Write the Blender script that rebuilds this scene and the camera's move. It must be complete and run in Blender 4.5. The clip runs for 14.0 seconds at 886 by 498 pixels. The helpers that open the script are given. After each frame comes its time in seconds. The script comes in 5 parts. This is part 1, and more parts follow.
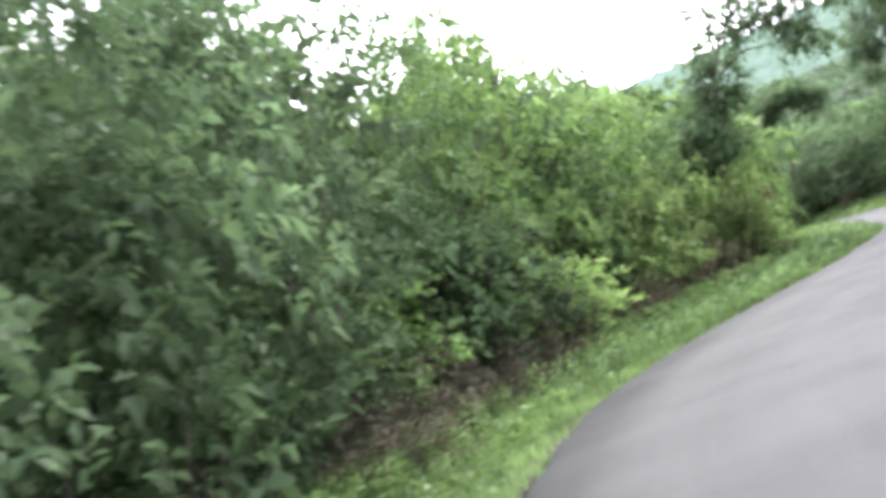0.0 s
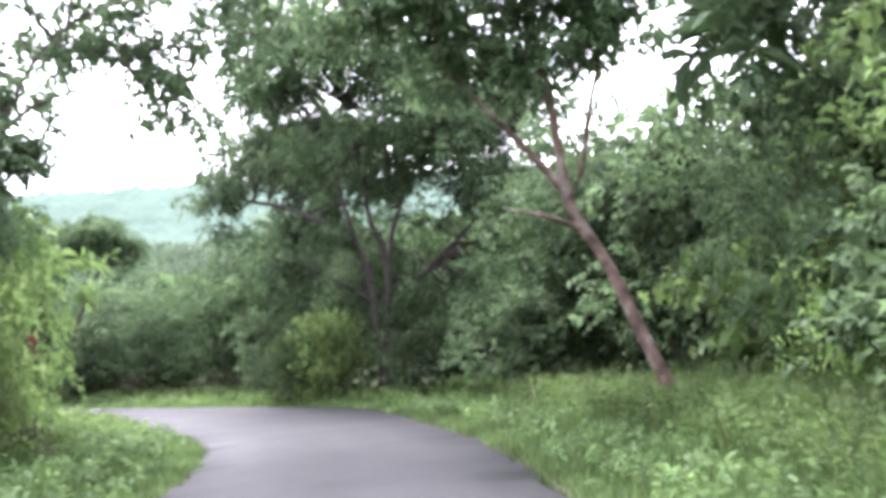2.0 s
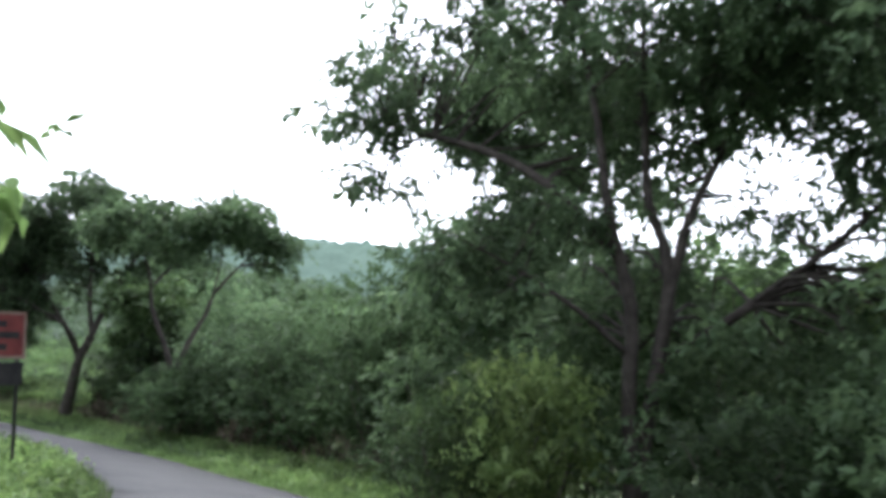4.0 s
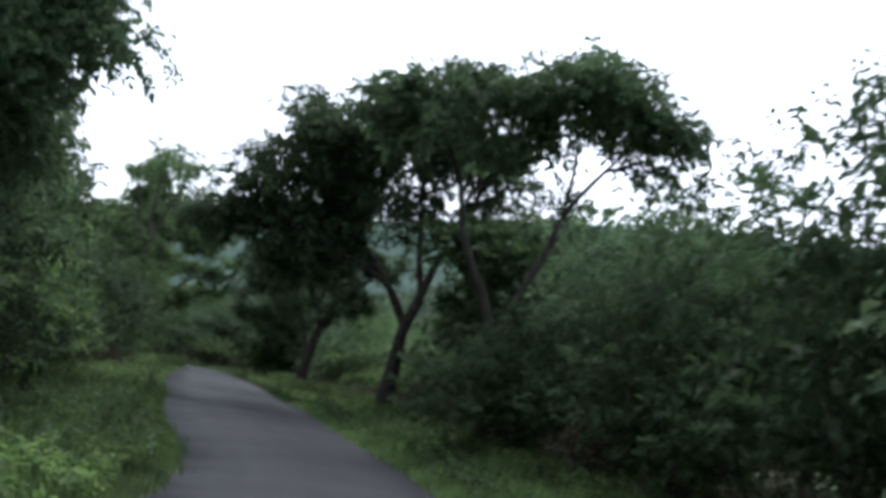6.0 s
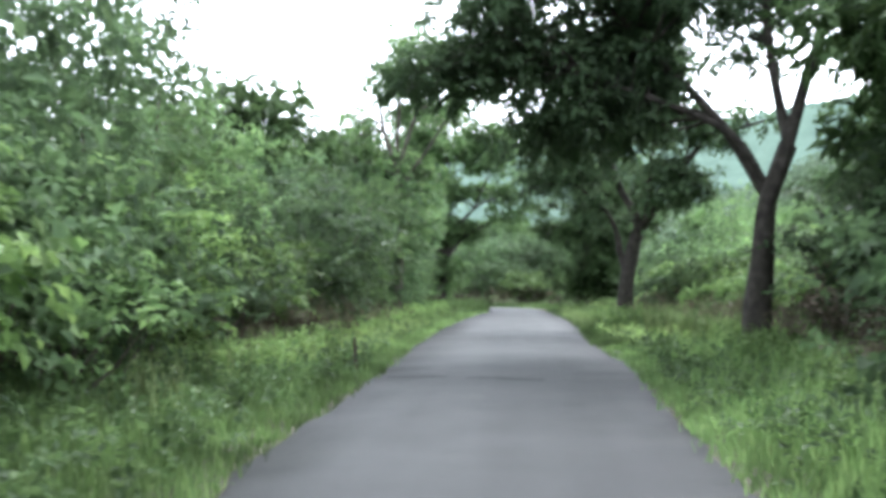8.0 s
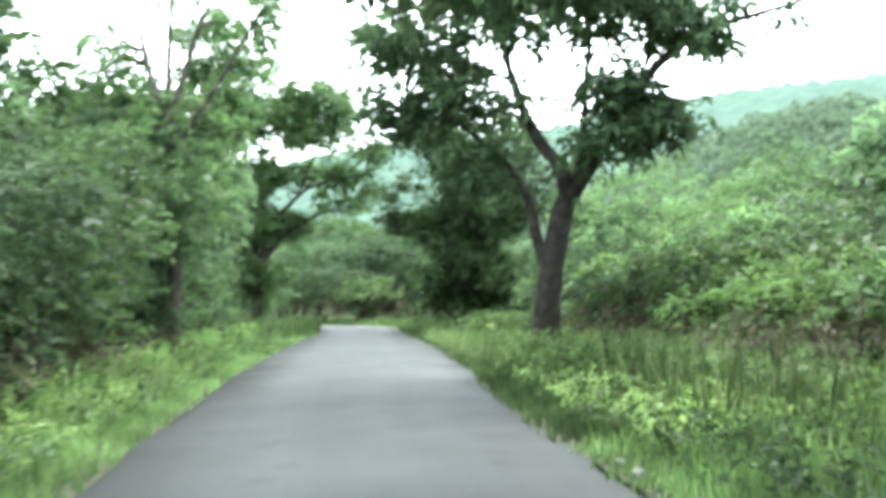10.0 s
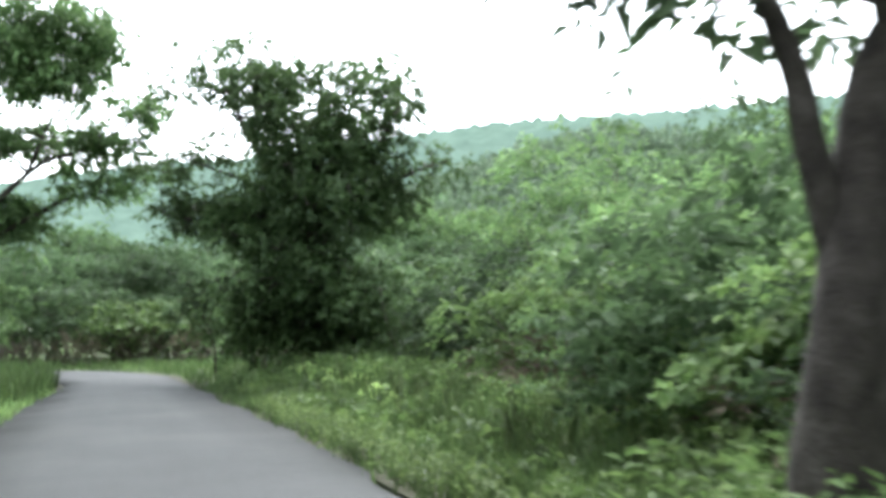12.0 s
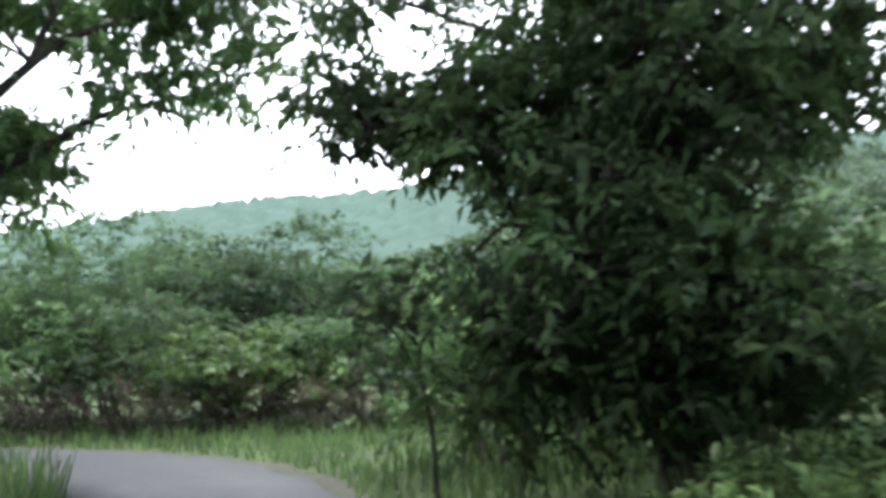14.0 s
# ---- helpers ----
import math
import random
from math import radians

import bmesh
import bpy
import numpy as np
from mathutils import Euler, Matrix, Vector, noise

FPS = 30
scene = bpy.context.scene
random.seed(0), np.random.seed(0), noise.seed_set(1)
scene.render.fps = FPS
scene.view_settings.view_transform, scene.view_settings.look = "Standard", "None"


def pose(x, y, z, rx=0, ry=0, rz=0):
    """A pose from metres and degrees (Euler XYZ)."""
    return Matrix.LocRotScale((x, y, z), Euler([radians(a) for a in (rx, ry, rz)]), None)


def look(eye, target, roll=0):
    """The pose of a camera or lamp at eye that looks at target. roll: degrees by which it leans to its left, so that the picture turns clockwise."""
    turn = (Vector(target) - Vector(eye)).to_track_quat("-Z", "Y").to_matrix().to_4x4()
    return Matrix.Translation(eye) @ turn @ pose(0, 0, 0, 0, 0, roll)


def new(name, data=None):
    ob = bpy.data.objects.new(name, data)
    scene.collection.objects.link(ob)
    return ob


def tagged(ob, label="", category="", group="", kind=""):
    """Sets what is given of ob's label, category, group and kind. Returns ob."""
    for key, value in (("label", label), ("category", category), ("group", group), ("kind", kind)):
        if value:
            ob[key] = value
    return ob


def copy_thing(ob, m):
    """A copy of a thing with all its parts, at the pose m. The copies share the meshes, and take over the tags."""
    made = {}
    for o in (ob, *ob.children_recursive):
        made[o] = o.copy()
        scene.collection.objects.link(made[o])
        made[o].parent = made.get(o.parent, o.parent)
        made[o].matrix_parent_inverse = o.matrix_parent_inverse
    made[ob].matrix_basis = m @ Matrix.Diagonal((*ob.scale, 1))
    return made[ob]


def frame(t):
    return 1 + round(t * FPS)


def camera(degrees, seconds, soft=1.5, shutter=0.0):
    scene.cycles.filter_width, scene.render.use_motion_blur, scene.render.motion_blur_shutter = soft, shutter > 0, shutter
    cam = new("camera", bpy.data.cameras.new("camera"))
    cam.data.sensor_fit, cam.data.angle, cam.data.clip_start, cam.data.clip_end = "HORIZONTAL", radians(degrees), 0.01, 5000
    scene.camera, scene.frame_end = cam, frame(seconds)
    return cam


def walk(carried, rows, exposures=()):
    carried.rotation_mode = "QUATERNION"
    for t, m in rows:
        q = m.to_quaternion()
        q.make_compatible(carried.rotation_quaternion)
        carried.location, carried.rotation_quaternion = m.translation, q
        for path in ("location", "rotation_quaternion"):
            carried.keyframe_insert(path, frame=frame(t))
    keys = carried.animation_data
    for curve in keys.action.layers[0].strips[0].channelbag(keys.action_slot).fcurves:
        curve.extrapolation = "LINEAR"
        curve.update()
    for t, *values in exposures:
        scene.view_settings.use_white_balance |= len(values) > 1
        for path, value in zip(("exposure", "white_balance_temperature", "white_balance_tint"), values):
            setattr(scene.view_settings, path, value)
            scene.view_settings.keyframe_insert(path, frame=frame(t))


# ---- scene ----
cam = camera(40.91, 14.0, soft=4.2, shutter=0.3)
PATH = [
    (0.0, pose(-17.974, -45.733, 1.447, 94.030, 20.009, -1.642)),
    (0.5, pose(-17.142, -41.940, 1.415, 92.765, 16.130, -10.602)),
    (1.0, pose(-15.987, -38.272, 1.448, 91.773, 11.297, -23.577)),
    (1.5, pose(-14.702, -34.931, 1.463, 93.101, 7.658, -32.850)),
    (2.0, pose(-13.281, -31.662, 1.448, 94.543, 4.382, -37.099)),
    (2.2, pose(-12.678, -30.381, 1.448, 94.816, 3.065, -37.733)),
    (4.3, pose(-3.461, -15.532, 1.453, 98.786, -7.094, -25.408)),
    (4.5, pose(-2.808, -14.173, 1.455, 98.533, -7.418, -23.378)),
    (5.0, pose(-1.256, -10.709, 1.432, 97.819, -8.101, -18.067)),
    (5.5, pose(0.093, -7.105, 1.481, 97.185, -8.871, -13.052)),
    (6.0, pose(1.115, -3.195, 1.463, 96.288, -8.661, -7.639)),
    (6.5, pose(1.789, 0.283, 1.436, 94.653, -5.909, -1.712)),
    (7.0, pose(2.097, 3.677, 1.412, 93.465, -2.991, 4.843)),
    (7.2, pose(2.144, 5.006, 1.408, 93.404, -1.791, 6.706)),
    (9.3, pose(1.198, 19.262, 1.465, 87.862, 2.466, 8.504)),
    (9.5, pose(1.046, 20.595, 1.454, 88.152, 2.356, 7.208)),
    (10.0, pose(0.612, 23.927, 1.417, 91.729, 2.014, 1.026)),
    (10.5, pose(0.219, 27.098, 1.407, 93.617, 1.428, -5.942)),
    (11.0, pose(-0.225, 30.341, 1.437, 92.295, 1.648, -10.305)),
    (11.5, pose(-0.627, 33.632, 1.410, 92.283, 1.083, -11.058)),
    (12.0, pose(-1.060, 37.188, 1.438, 92.758, 1.465, -11.061)),
    (12.5, pose(-1.414, 41.056, 1.492, 93.312, 1.437, -10.733)),
    (13.0, pose(-1.703, 45.037, 1.503, 94.181, 1.218, -9.972)),
    (13.5, pose(-1.894, 48.648, 1.496, 94.661, 1.502, -8.635)),
    (14.0, pose(-2.095, 51.881, 1.402, 94.570, 1.546, -6.685)),
]
EXPOSURES = [(0.0, 1.95, 6310, 16), (0.5, 2.15, 6260, 15), (1.0, 2.12, 6160, 19), (1.5, 2.0, 6160, 21), (2.2, 2.18, 6110, 24), (4.3, 0.74, 5930, 14), (6.0, -0.2, 5760, 14), (6.5, 0.44, 5800, 15), (7.2, 1.15, 5850, 16),
             (9.3, 2.08, 6010, -4), (10.0, 2.08, 6060, -2), (10.5, 1.68, 6110, 0), (11.0, 1.57, 6160, 2), (12.5, 1.45, 6060, 8), (14.0, 1.25, 5960, 10)]
walk(cam, PATH, EXPOSURES)

# ---- sky and sun: a bright overcast day ----
world = bpy.data.worlds.new("overcast_sky")
scene.world = world
world.use_nodes = True
wn, wl = world.node_tree.nodes, world.node_tree.links
sky = wn.new("ShaderNodeTexSky")
sky.sky_type, sky.sun_disc = "NISHITA", False
sky.sun_elevation, sky.sun_rotation = radians(52), radians(15)
sky.air_density, sky.dust_density = 1.0, 2.0
cloud = wn.new("ShaderNodeHueSaturation")
cloud.inputs["Saturation"].default_value = 0.2
cloud.inputs["Value"].default_value = 1.85
wl.new(sky.outputs[0], cloud.inputs["Color"])
wl.new(cloud.outputs[0], wn["Background"].inputs["Color"])
wn["Background"].inputs["Strength"].default_value = 0.15
sun = new("sun", bpy.data.lights.new("sun", "SUN"))
sun.data.energy, sun.data.angle, sun.data.color = 0.8, radians(30), (1.0, 0.97, 0.9)
sun.matrix_world = look((0, 0, 100), (-16, -60, 0))


# ---- materials ----
def material(name, rough=0.8, spec=0.3):
    m = bpy.data.materials.new(name)
    m.use_nodes = True
    bsdf = m.node_tree.nodes["Principled BSDF"]
    bsdf.inputs["Roughness"].default_value = rough
    bsdf.inputs["Specular IOR Level"].default_value = spec
    return m, m.node_tree.nodes, m.node_tree.links, bsdf


def ramp(nodes, stops):
    r = nodes.new("ShaderNodeValToRGB")
    while len(r.color_ramp.elements) < len(stops):
        r.color_ramp.elements.new(0.5)
    for e, (at, c) in zip(r.color_ramp.elements, stops):
        e.position, e.color = at, (*c, 1)
    return r


def noise_tex(nodes, links, scale, detail=4.0, coords="Object"):
    c = nodes.new("ShaderNodeTexCoord")
    n = nodes.new("ShaderNodeTexNoise")
    n.inputs["Scale"].default_value, n.inputs["Detail"].default_value = scale, detail
    links.new(c.outputs[coords], n.inputs["Vector"])
    return n


def leaf_material(name, dark, mid, light, glow=0.35, rough=0.55):
    m, nodes, links, bsdf = material(name, rough, 0.2)
    geo = nodes.new("ShaderNodeNewGeometry")
    dark, light = [tuple(m + (c - m) * 0.6 for c, m in zip(end, mid)) for end in (dark, light)]
    r = ramp(nodes, [(0.0, dark), (0.55, mid), (1.0, light)])
    links.new(geo.outputs["Random Per Island"], r.inputs[0])
    info = nodes.new("ShaderNodeObjectInfo")
    spread = nodes.new("ShaderNodeMapRange")
    spread.inputs["To Min"].default_value, spread.inputs["To Max"].default_value = 0.55, 1.42
    links.new(info.outputs["Random"], spread.inputs["Value"])
    patch = noise_tex(nodes, links, 0.9, 2.0)
    tone = nodes.new("ShaderNodeMapRange")
    tone.inputs["From Min"].default_value, tone.inputs["From Max"].default_value = 0.3, 0.7
    tone.inputs["To Min"].default_value, tone.inputs["To Max"].default_value = 0.5, 1.5
    links.new(patch.outputs["Fac"], tone.inputs["Value"])
    both = nodes.new("ShaderNodeMath")
    both.operation = "MULTIPLY"
    links.new(spread.outputs[0], both.inputs[0])
    links.new(tone.outputs[0], both.inputs[1])
    hue = nodes.new("ShaderNodeHueSaturation")
    hue.inputs["Saturation"].default_value = 0.78
    links.new(both.outputs[0], hue.inputs["Value"])
    links.new(r.outputs[0], hue.inputs["Color"])
    links.new(hue.outputs[0], bsdf.inputs["Base Color"])
    thin = nodes.new("ShaderNodeBsdfTranslucent")
    through_leaf = nodes.new("ShaderNodeMix")
    through_leaf.data_type, through_leaf.blend_type = "RGBA", "MULTIPLY"
    through_leaf.inputs["Factor"].default_value = 1.0
    through_leaf.inputs["B"].default_value = (1.05, 1.05, 0.97, 1)
    links.new(hue.outputs[0], through_leaf.inputs["A"])
    links.new(through_leaf.outputs["Result"], thin.inputs["Color"])
    mix = nodes.new("ShaderNodeMixShader")
    mix.inputs[0].default_value = glow
    links.new(bsdf.outputs[0], mix.inputs[1])
    links.new(thin.outputs[0], mix.inputs[2])
    links.new(mix.outputs[0], nodes["Material Output"].inputs["Surface"])
    return m


def noisy_material(name, stops, scale, rough=0.85, bump=0.3, detail=6.0, spec=0.3, fine=40.0, depth=0.02):
    m, nodes, links, bsdf = material(name, rough, spec)
    n = noise_tex(nodes, links, scale, detail)
    r = ramp(nodes, stops)
    links.new(n.outputs["Fac"], r.inputs[0])
    links.new(r.outputs[0], bsdf.inputs["Base Color"])
    f = noise_tex(nodes, links, fine, 3.0)
    b = nodes.new("ShaderNodeBump")
    b.inputs["Strength"].default_value, b.inputs["Distance"].default_value = bump, depth
    links.new(f.outputs["Fac"], b.inputs["Height"])
    links.new(b.outputs[0], bsdf.inputs["Normal"])
    return m


LEAF_FRESH = leaf_material("fresh_leaf", (0.08, 0.165, 0.028), (0.155, 0.285, 0.05), (0.26, 0.4, 0.077), 0.45)
LEAF_LIME = leaf_material("lime_leaf", (0.14, 0.25, 0.045), (0.245, 0.395, 0.075), (0.36, 0.51, 0.12), 0.5)
LEAF_MID = leaf_material("mid_leaf", (0.06, 0.125, 0.033), (0.11, 0.21, 0.052), (0.18, 0.295, 0.075), 0.45)
LEAF_DARK = leaf_material("dark_leaf", (0.062, 0.115, 0.046), (0.102, 0.185, 0.07), (0.16, 0.25, 0.092), 0.52)
# darker leaf tone that puts the thicket's shade into the colour
LEAF_SHADED = leaf_material("shade_toned_leaf", (0.042, 0.082, 0.028), (0.068, 0.13, 0.043), (0.103, 0.18, 0.06), 0.45, 0.7)
LEAF_DRY = leaf_material("dry_leaf", (0.08, 0.058, 0.04), (0.125, 0.095, 0.06), (0.09, 0.125, 0.042), 0.2, 0.7)
GRASS = leaf_material("grass_blade", (0.073, 0.15, 0.03), (0.132, 0.242, 0.049), (0.215, 0.32, 0.083), 0.45)
BARK_DARK = noisy_material("dark_bark", [(0.3, (0.035, 0.03, 0.026)), (0.55, (0.075, 0.064, 0.054)), (0.8, (0.13, 0.115, 0.1))], 5.0, 0.9, 0.9, fine=22.0)
BARK_BLACK = noisy_material("blackened_bark", [(0.3, (0.012, 0.01, 0.009)), (0.55, (0.024, 0.02, 0.018)), (0.8, (0.052, 0.045, 0.04))], 6.0, 0.95, 1.0, fine=26.0, depth=0.03, spec=0.12)
BARK_RED = noisy_material("reddish_bark", [(0.32, (0.06, 0.043, 0.035)), (0.5, (0.16, 0.105, 0.08)), (0.7, (0.29, 0.26, 0.225))], 3.0, 0.85, 0.6, fine=18.0)
BARK_GREY = noisy_material("grey_bark", [(0.3, (0.06, 0.05, 0.04)), (0.6, (0.15, 0.13, 0.11)), (0.85, (0.24, 0.22, 0.19))], 4.0, 0.9, 0.8, fine=20.0)
SOIL = noisy_material("grassy_soil", [(0.3, (0.05, 0.045, 0.025)), (0.48, (0.06, 0.09, 0.025)), (0.7, (0.09, 0.14, 0.035))], 0.7, 0.95, 0.6, fine=14.0, depth=0.05)
GRIT = noisy_material("gritty_edge", [(0.3, (0.05, 0.05, 0.03)), (0.6, (0.085, 0.085, 0.05)), (0.8, (0.13, 0.12, 0.09))], 6.0, 0.9, 0.8, fine=60.0)


def asphalt_material():
    m, nodes, links, bsdf = material("worn_asphalt", 0.6, 0.14)
    big = noise_tex(nodes, links, 0.8, 6.0)
    grain = noise_tex(nodes, links, 55.0, 4.0)
    a = ramp(nodes, [(0.3, (0.0395, 0.0405, 0.0405)), (0.55, (0.042, 0.043, 0.043)), (0.75, (0.0445, 0.0455, 0.045))])
    g = ramp(nodes, [(0.3, (0.72, 0.72, 0.72)), (0.7, (1.25, 1.25, 1.25))])
    links.new(big.outputs["Fac"], a.inputs[0])
    links.new(grain.outputs["Fac"], g.inputs[0])
    mul = nodes.new("ShaderNodeMix")
    mul.data_type, mul.blend_type = "RGBA", "MULTIPLY"
    mul.inputs["Factor"].default_value = 1.0
    links.new(a.outputs[0], mul.inputs["A"])
    links.new(g.outputs[0], mul.inputs["B"])
    # wheel tracks and streaks run along the road: u goes across it, v along it in metres
    uv = nodes.new("ShaderNodeUVMap")
    uv.uv_map = "along_road"
    sep = nodes.new("ShaderNodeSeparateXYZ")
    links.new(uv.outputs[0], sep.inputs[0])
    track = ramp(nodes, [(0.0, (0.62, 0.61, 0.6)), (0.06, (0.86, 0.86, 0.86)), (0.26, (1.1, 1.1, 1.1)), (0.5, (0.94, 0.94, 0.94)), (0.74, (1.1, 1.1, 1.1)), (0.94, (0.86, 0.86, 0.86)), (1.0, (0.62, 0.61, 0.6))])
    links.new(sep.outputs["X"], track.inputs[0])
    lay = nodes.new("ShaderNodeMapping")
    lay.inputs["Scale"].default_value = (6.0, 0.07, 1.0)
    links.new(uv.outputs[0], lay.inputs["Vector"])
    streak = nodes.new("ShaderNodeTexNoise")
    streak.inputs["Scale"].default_value, streak.inputs["Detail"].default_value = 1.0, 5.0
    links.new(lay.outputs[0], streak.inputs["Vector"])
    st = ramp(nodes, [(0.3, (0.78, 0.78, 0.78)), (0.7, (1.18, 1.18, 1.18))])
    links.new(streak.outputs["Fac"], st.inputs[0])
    wear = nodes.new("ShaderNodeMix")
    wear.data_type, wear.blend_type = "RGBA", "MULTIPLY"
    wear.inputs["Factor"].default_value = 1.0
    links.new(track.outputs[0], wear.inputs["A"])
    links.new(st.outputs[0], wear.inputs["B"])
    # small dark oil and tar spots
    blot = noise_tex(nodes, links, 1.9, 2.0)
    spot = ramp(nodes, [(0.66, (1.0, 1.0, 1.0)), (0.71, (0.62, 0.62, 0.62))])
    links.new(blot.outputs["Fac"], spot.inputs[0])
    spotted = nodes.new("ShaderNodeMix")
    spotted.data_type, spotted.blend_type = "RGBA", "MULTIPLY"
    spotted.inputs["Factor"].default_value = 1.0
    links.new(wear.outputs["Result"], spotted.inputs["A"])
    links.new(spot.outputs[0], spotted.inputs["B"])
    worn = nodes.new("ShaderNodeMix")
    worn.data_type, worn.blend_type = "RGBA", "MULTIPLY"
    worn.inputs["Factor"].default_value = 0.8
    links.new(mul.outputs["Result"], worn.inputs["A"])
    links.new(spotted.outputs["Result"], worn.inputs["B"])
    links.new(worn.outputs["Result"], bsdf.inputs["Base Color"])
    wet = noise_tex(nodes, links, 0.6, 3.0)
    gloss = nodes.new("ShaderNodeMapRange")
    gloss.inputs["From Min"].default_value, gloss.inputs["From Max"].default_value = 0.35, 0.65
    gloss.inputs["To Min"].default_value, gloss.inputs["To Max"].default_value = 0.63, 0.69
    links.new(wet.outputs["Fac"], gloss.inputs["Value"])
    links.new(gloss.outputs[0], bsdf.inputs["Roughness"])
    b = nodes.new("ShaderNodeBump")
    b.inputs["Strength"].default_value, b.inputs["Distance"].default_value = 0.5, 0.008
    links.new(grain.outputs["Fac"], b.inputs["Height"])
    links.new(b.outputs[0], bsdf.inputs["Normal"])
    return m


ASPHALT = asphalt_material()


# ---- mesh helpers ----
def mesh_from(name, verts, faces, mat, smooth=False):
    verts, faces = np.asarray(verts, np.float32), np.asarray(faces, np.int32)
    me = bpy.data.meshes.new(name)
    n, k = faces.shape
    me.vertices.add(len(verts))
    me.vertices.foreach_set("co", verts.ravel())
    me.loops.add(n * k)
    me.loops.foreach_set("vertex_index", faces.ravel())
    me.polygons.add(n)
    me.polygons.foreach_set("loop_start", np.arange(0, n * k, k, dtype=np.int32))
    me.update(calc_edges=True)
    if smooth:
        me.polygons.foreach_set("use_smooth", np.ones(n, bool))
    me.materials.append(mat)
    me.validate()
    return me


def part(name, me, parent, label=""):
    ob = new(name, me)
    ob.parent = parent
    return tagged(ob, label)


def unit(v):
    return v / (np.linalg.norm(v, axis=-1, keepdims=True) + 1e-9)


def smooth_line(points, n):
    """n points on a smooth curve through the given ones, evenly spaced along it."""
    p = np.asarray(points, float)
    p = np.vstack([2 * p[0] - p[1], p, 2 * p[-1] - p[-2]])
    out = []
    for i in range(1, len(p) - 2):
        for t in np.arange(0, 1, 0.05):
            a, b, c, d = p[i - 1:i + 3]
            out.append(0.5 * (2 * b + (c - a) * t + (2 * a - 5 * b + 4 * c - d) * t * t + (3 * b - a - 3 * c + d) * t ** 3))
    out = np.array(out + [p[-2]])
    s = np.r_[0, np.cumsum(np.linalg.norm(np.diff(out, axis=0), axis=1))]
    at = np.linspace(0, s[-1], n)
    return np.stack([np.interp(at, s, out[:, c]) for c in range(out.shape[1])], 1)


def tube(points, radii, sides, rng, rough=0.12):
    """Vertices and quads of a rough round limb along points."""
    p, r = np.asarray(points, float), np.asarray(radii, float)
    t = unit(np.gradient(p, axis=0))
    ref = np.where(np.abs(t[:, 2:]) > 0.9, np.array([[1.0, 0, 0]]), np.array([[0, 0, 1.0]]))
    u = unit(np.cross(t, ref))
    v = np.cross(t, u)
    ang = np.arange(sides) * 2 * np.pi / sides
    coarse = rng.normal(0, rough, (max(3, len(p) // 3), sides))
    x = np.linspace(0, len(coarse) - 1, len(p))
    k = 1 + np.stack([np.interp(x, np.arange(len(coarse)), c) for c in coarse.T], 1)
    ring = p[:, None] + (r[:, None] * k)[..., None] * (np.cos(ang)[None, :, None] * u[:, None] + np.sin(ang)[None, :, None] * v[:, None])
    i, j = np.meshgrid(np.arange(len(p) - 1), np.arange(sides), indexing="ij")
    a, b = i * sides + j, i * sides + (j + 1) % sides
    return ring.reshape(-1, 3), np.stack([a, b, b + sides, a + sides], -1).reshape(-1, 4)


def joined(pieces):
    verts, faces, base = [], [], 0
    for v, f in pieces:
        verts.append(v)
        faces.append(f + base)
        base += len(v)
    return np.concatenate(verts), np.concatenate(faces)


def leaf_faces(p, along, side, length, width, fold=0.25):
    """A folded four-cornered leaf at every p."""
    length, width = np.broadcast_to(length, len(p))[:, None], np.broadcast_to(width, len(p))[:, None]
    up = np.cross(side, along)
    mid = p + along * length * 0.45
    a = mid - side * width / 2 + up * width * fold
    b = mid + side * width / 2 + up * width * fold
    tip = p + along * length - up * length * 0.12
    v = np.stack([p, b, tip, a], 1).reshape(-1, 3)
    k = np.arange(len(p)) * 4
    f = np.concatenate([np.stack([k, k + 1, k + 2], 1), np.stack([k, k + 2, k + 3], 1)])
    return v, f


def sprigs(rng, p, d, length, per, leaf, droop=0.2, slim=0.45):
    """Leaves in pairs along short shoots that start at p and run along d."""
    n = len(p)
    j = np.tile(np.arange(per), n)
    i = np.repeat(np.arange(n), per)
    ax = unit(d)[i]
    s = unit(np.cross(unit(d), rng.normal(0, 0.5, (n, 3)) + [0, 0, 1]))[i]
    sign = np.where(j % 2 == 0, 1.0, -1.0)[:, None]
    base = p[i] + ax * ((j + 0.5) / per * length)[:, None] + np.array([0, 0, -1]) * ((j / per) ** 2 * length * droop)[:, None]
    way = unit(ax * 0.55 + s * sign * 0.9 + rng.normal(0, 0.3, (len(i), 3)) - np.array([0, 0, droop]))
    flat = unit(np.cross(way, rng.normal(0, 0.45, (len(i), 3)) + [0, 0, 1]))
    size = np.broadcast_to(leaf, n)[i] * rng.uniform(0.65, 1.25, len(i))
    return leaf_faces(base, way, flat, size, size * slim)


def on_sphere(rng, n, low=-0.6):
    z = rng.uniform(low, 1, n)
    a = rng.uniform(0, 2 * np.pi, n)
    r = np.sqrt(1 - z * z)
    return np.stack([r * np.cos(a), r * np.sin(a), z], 1)


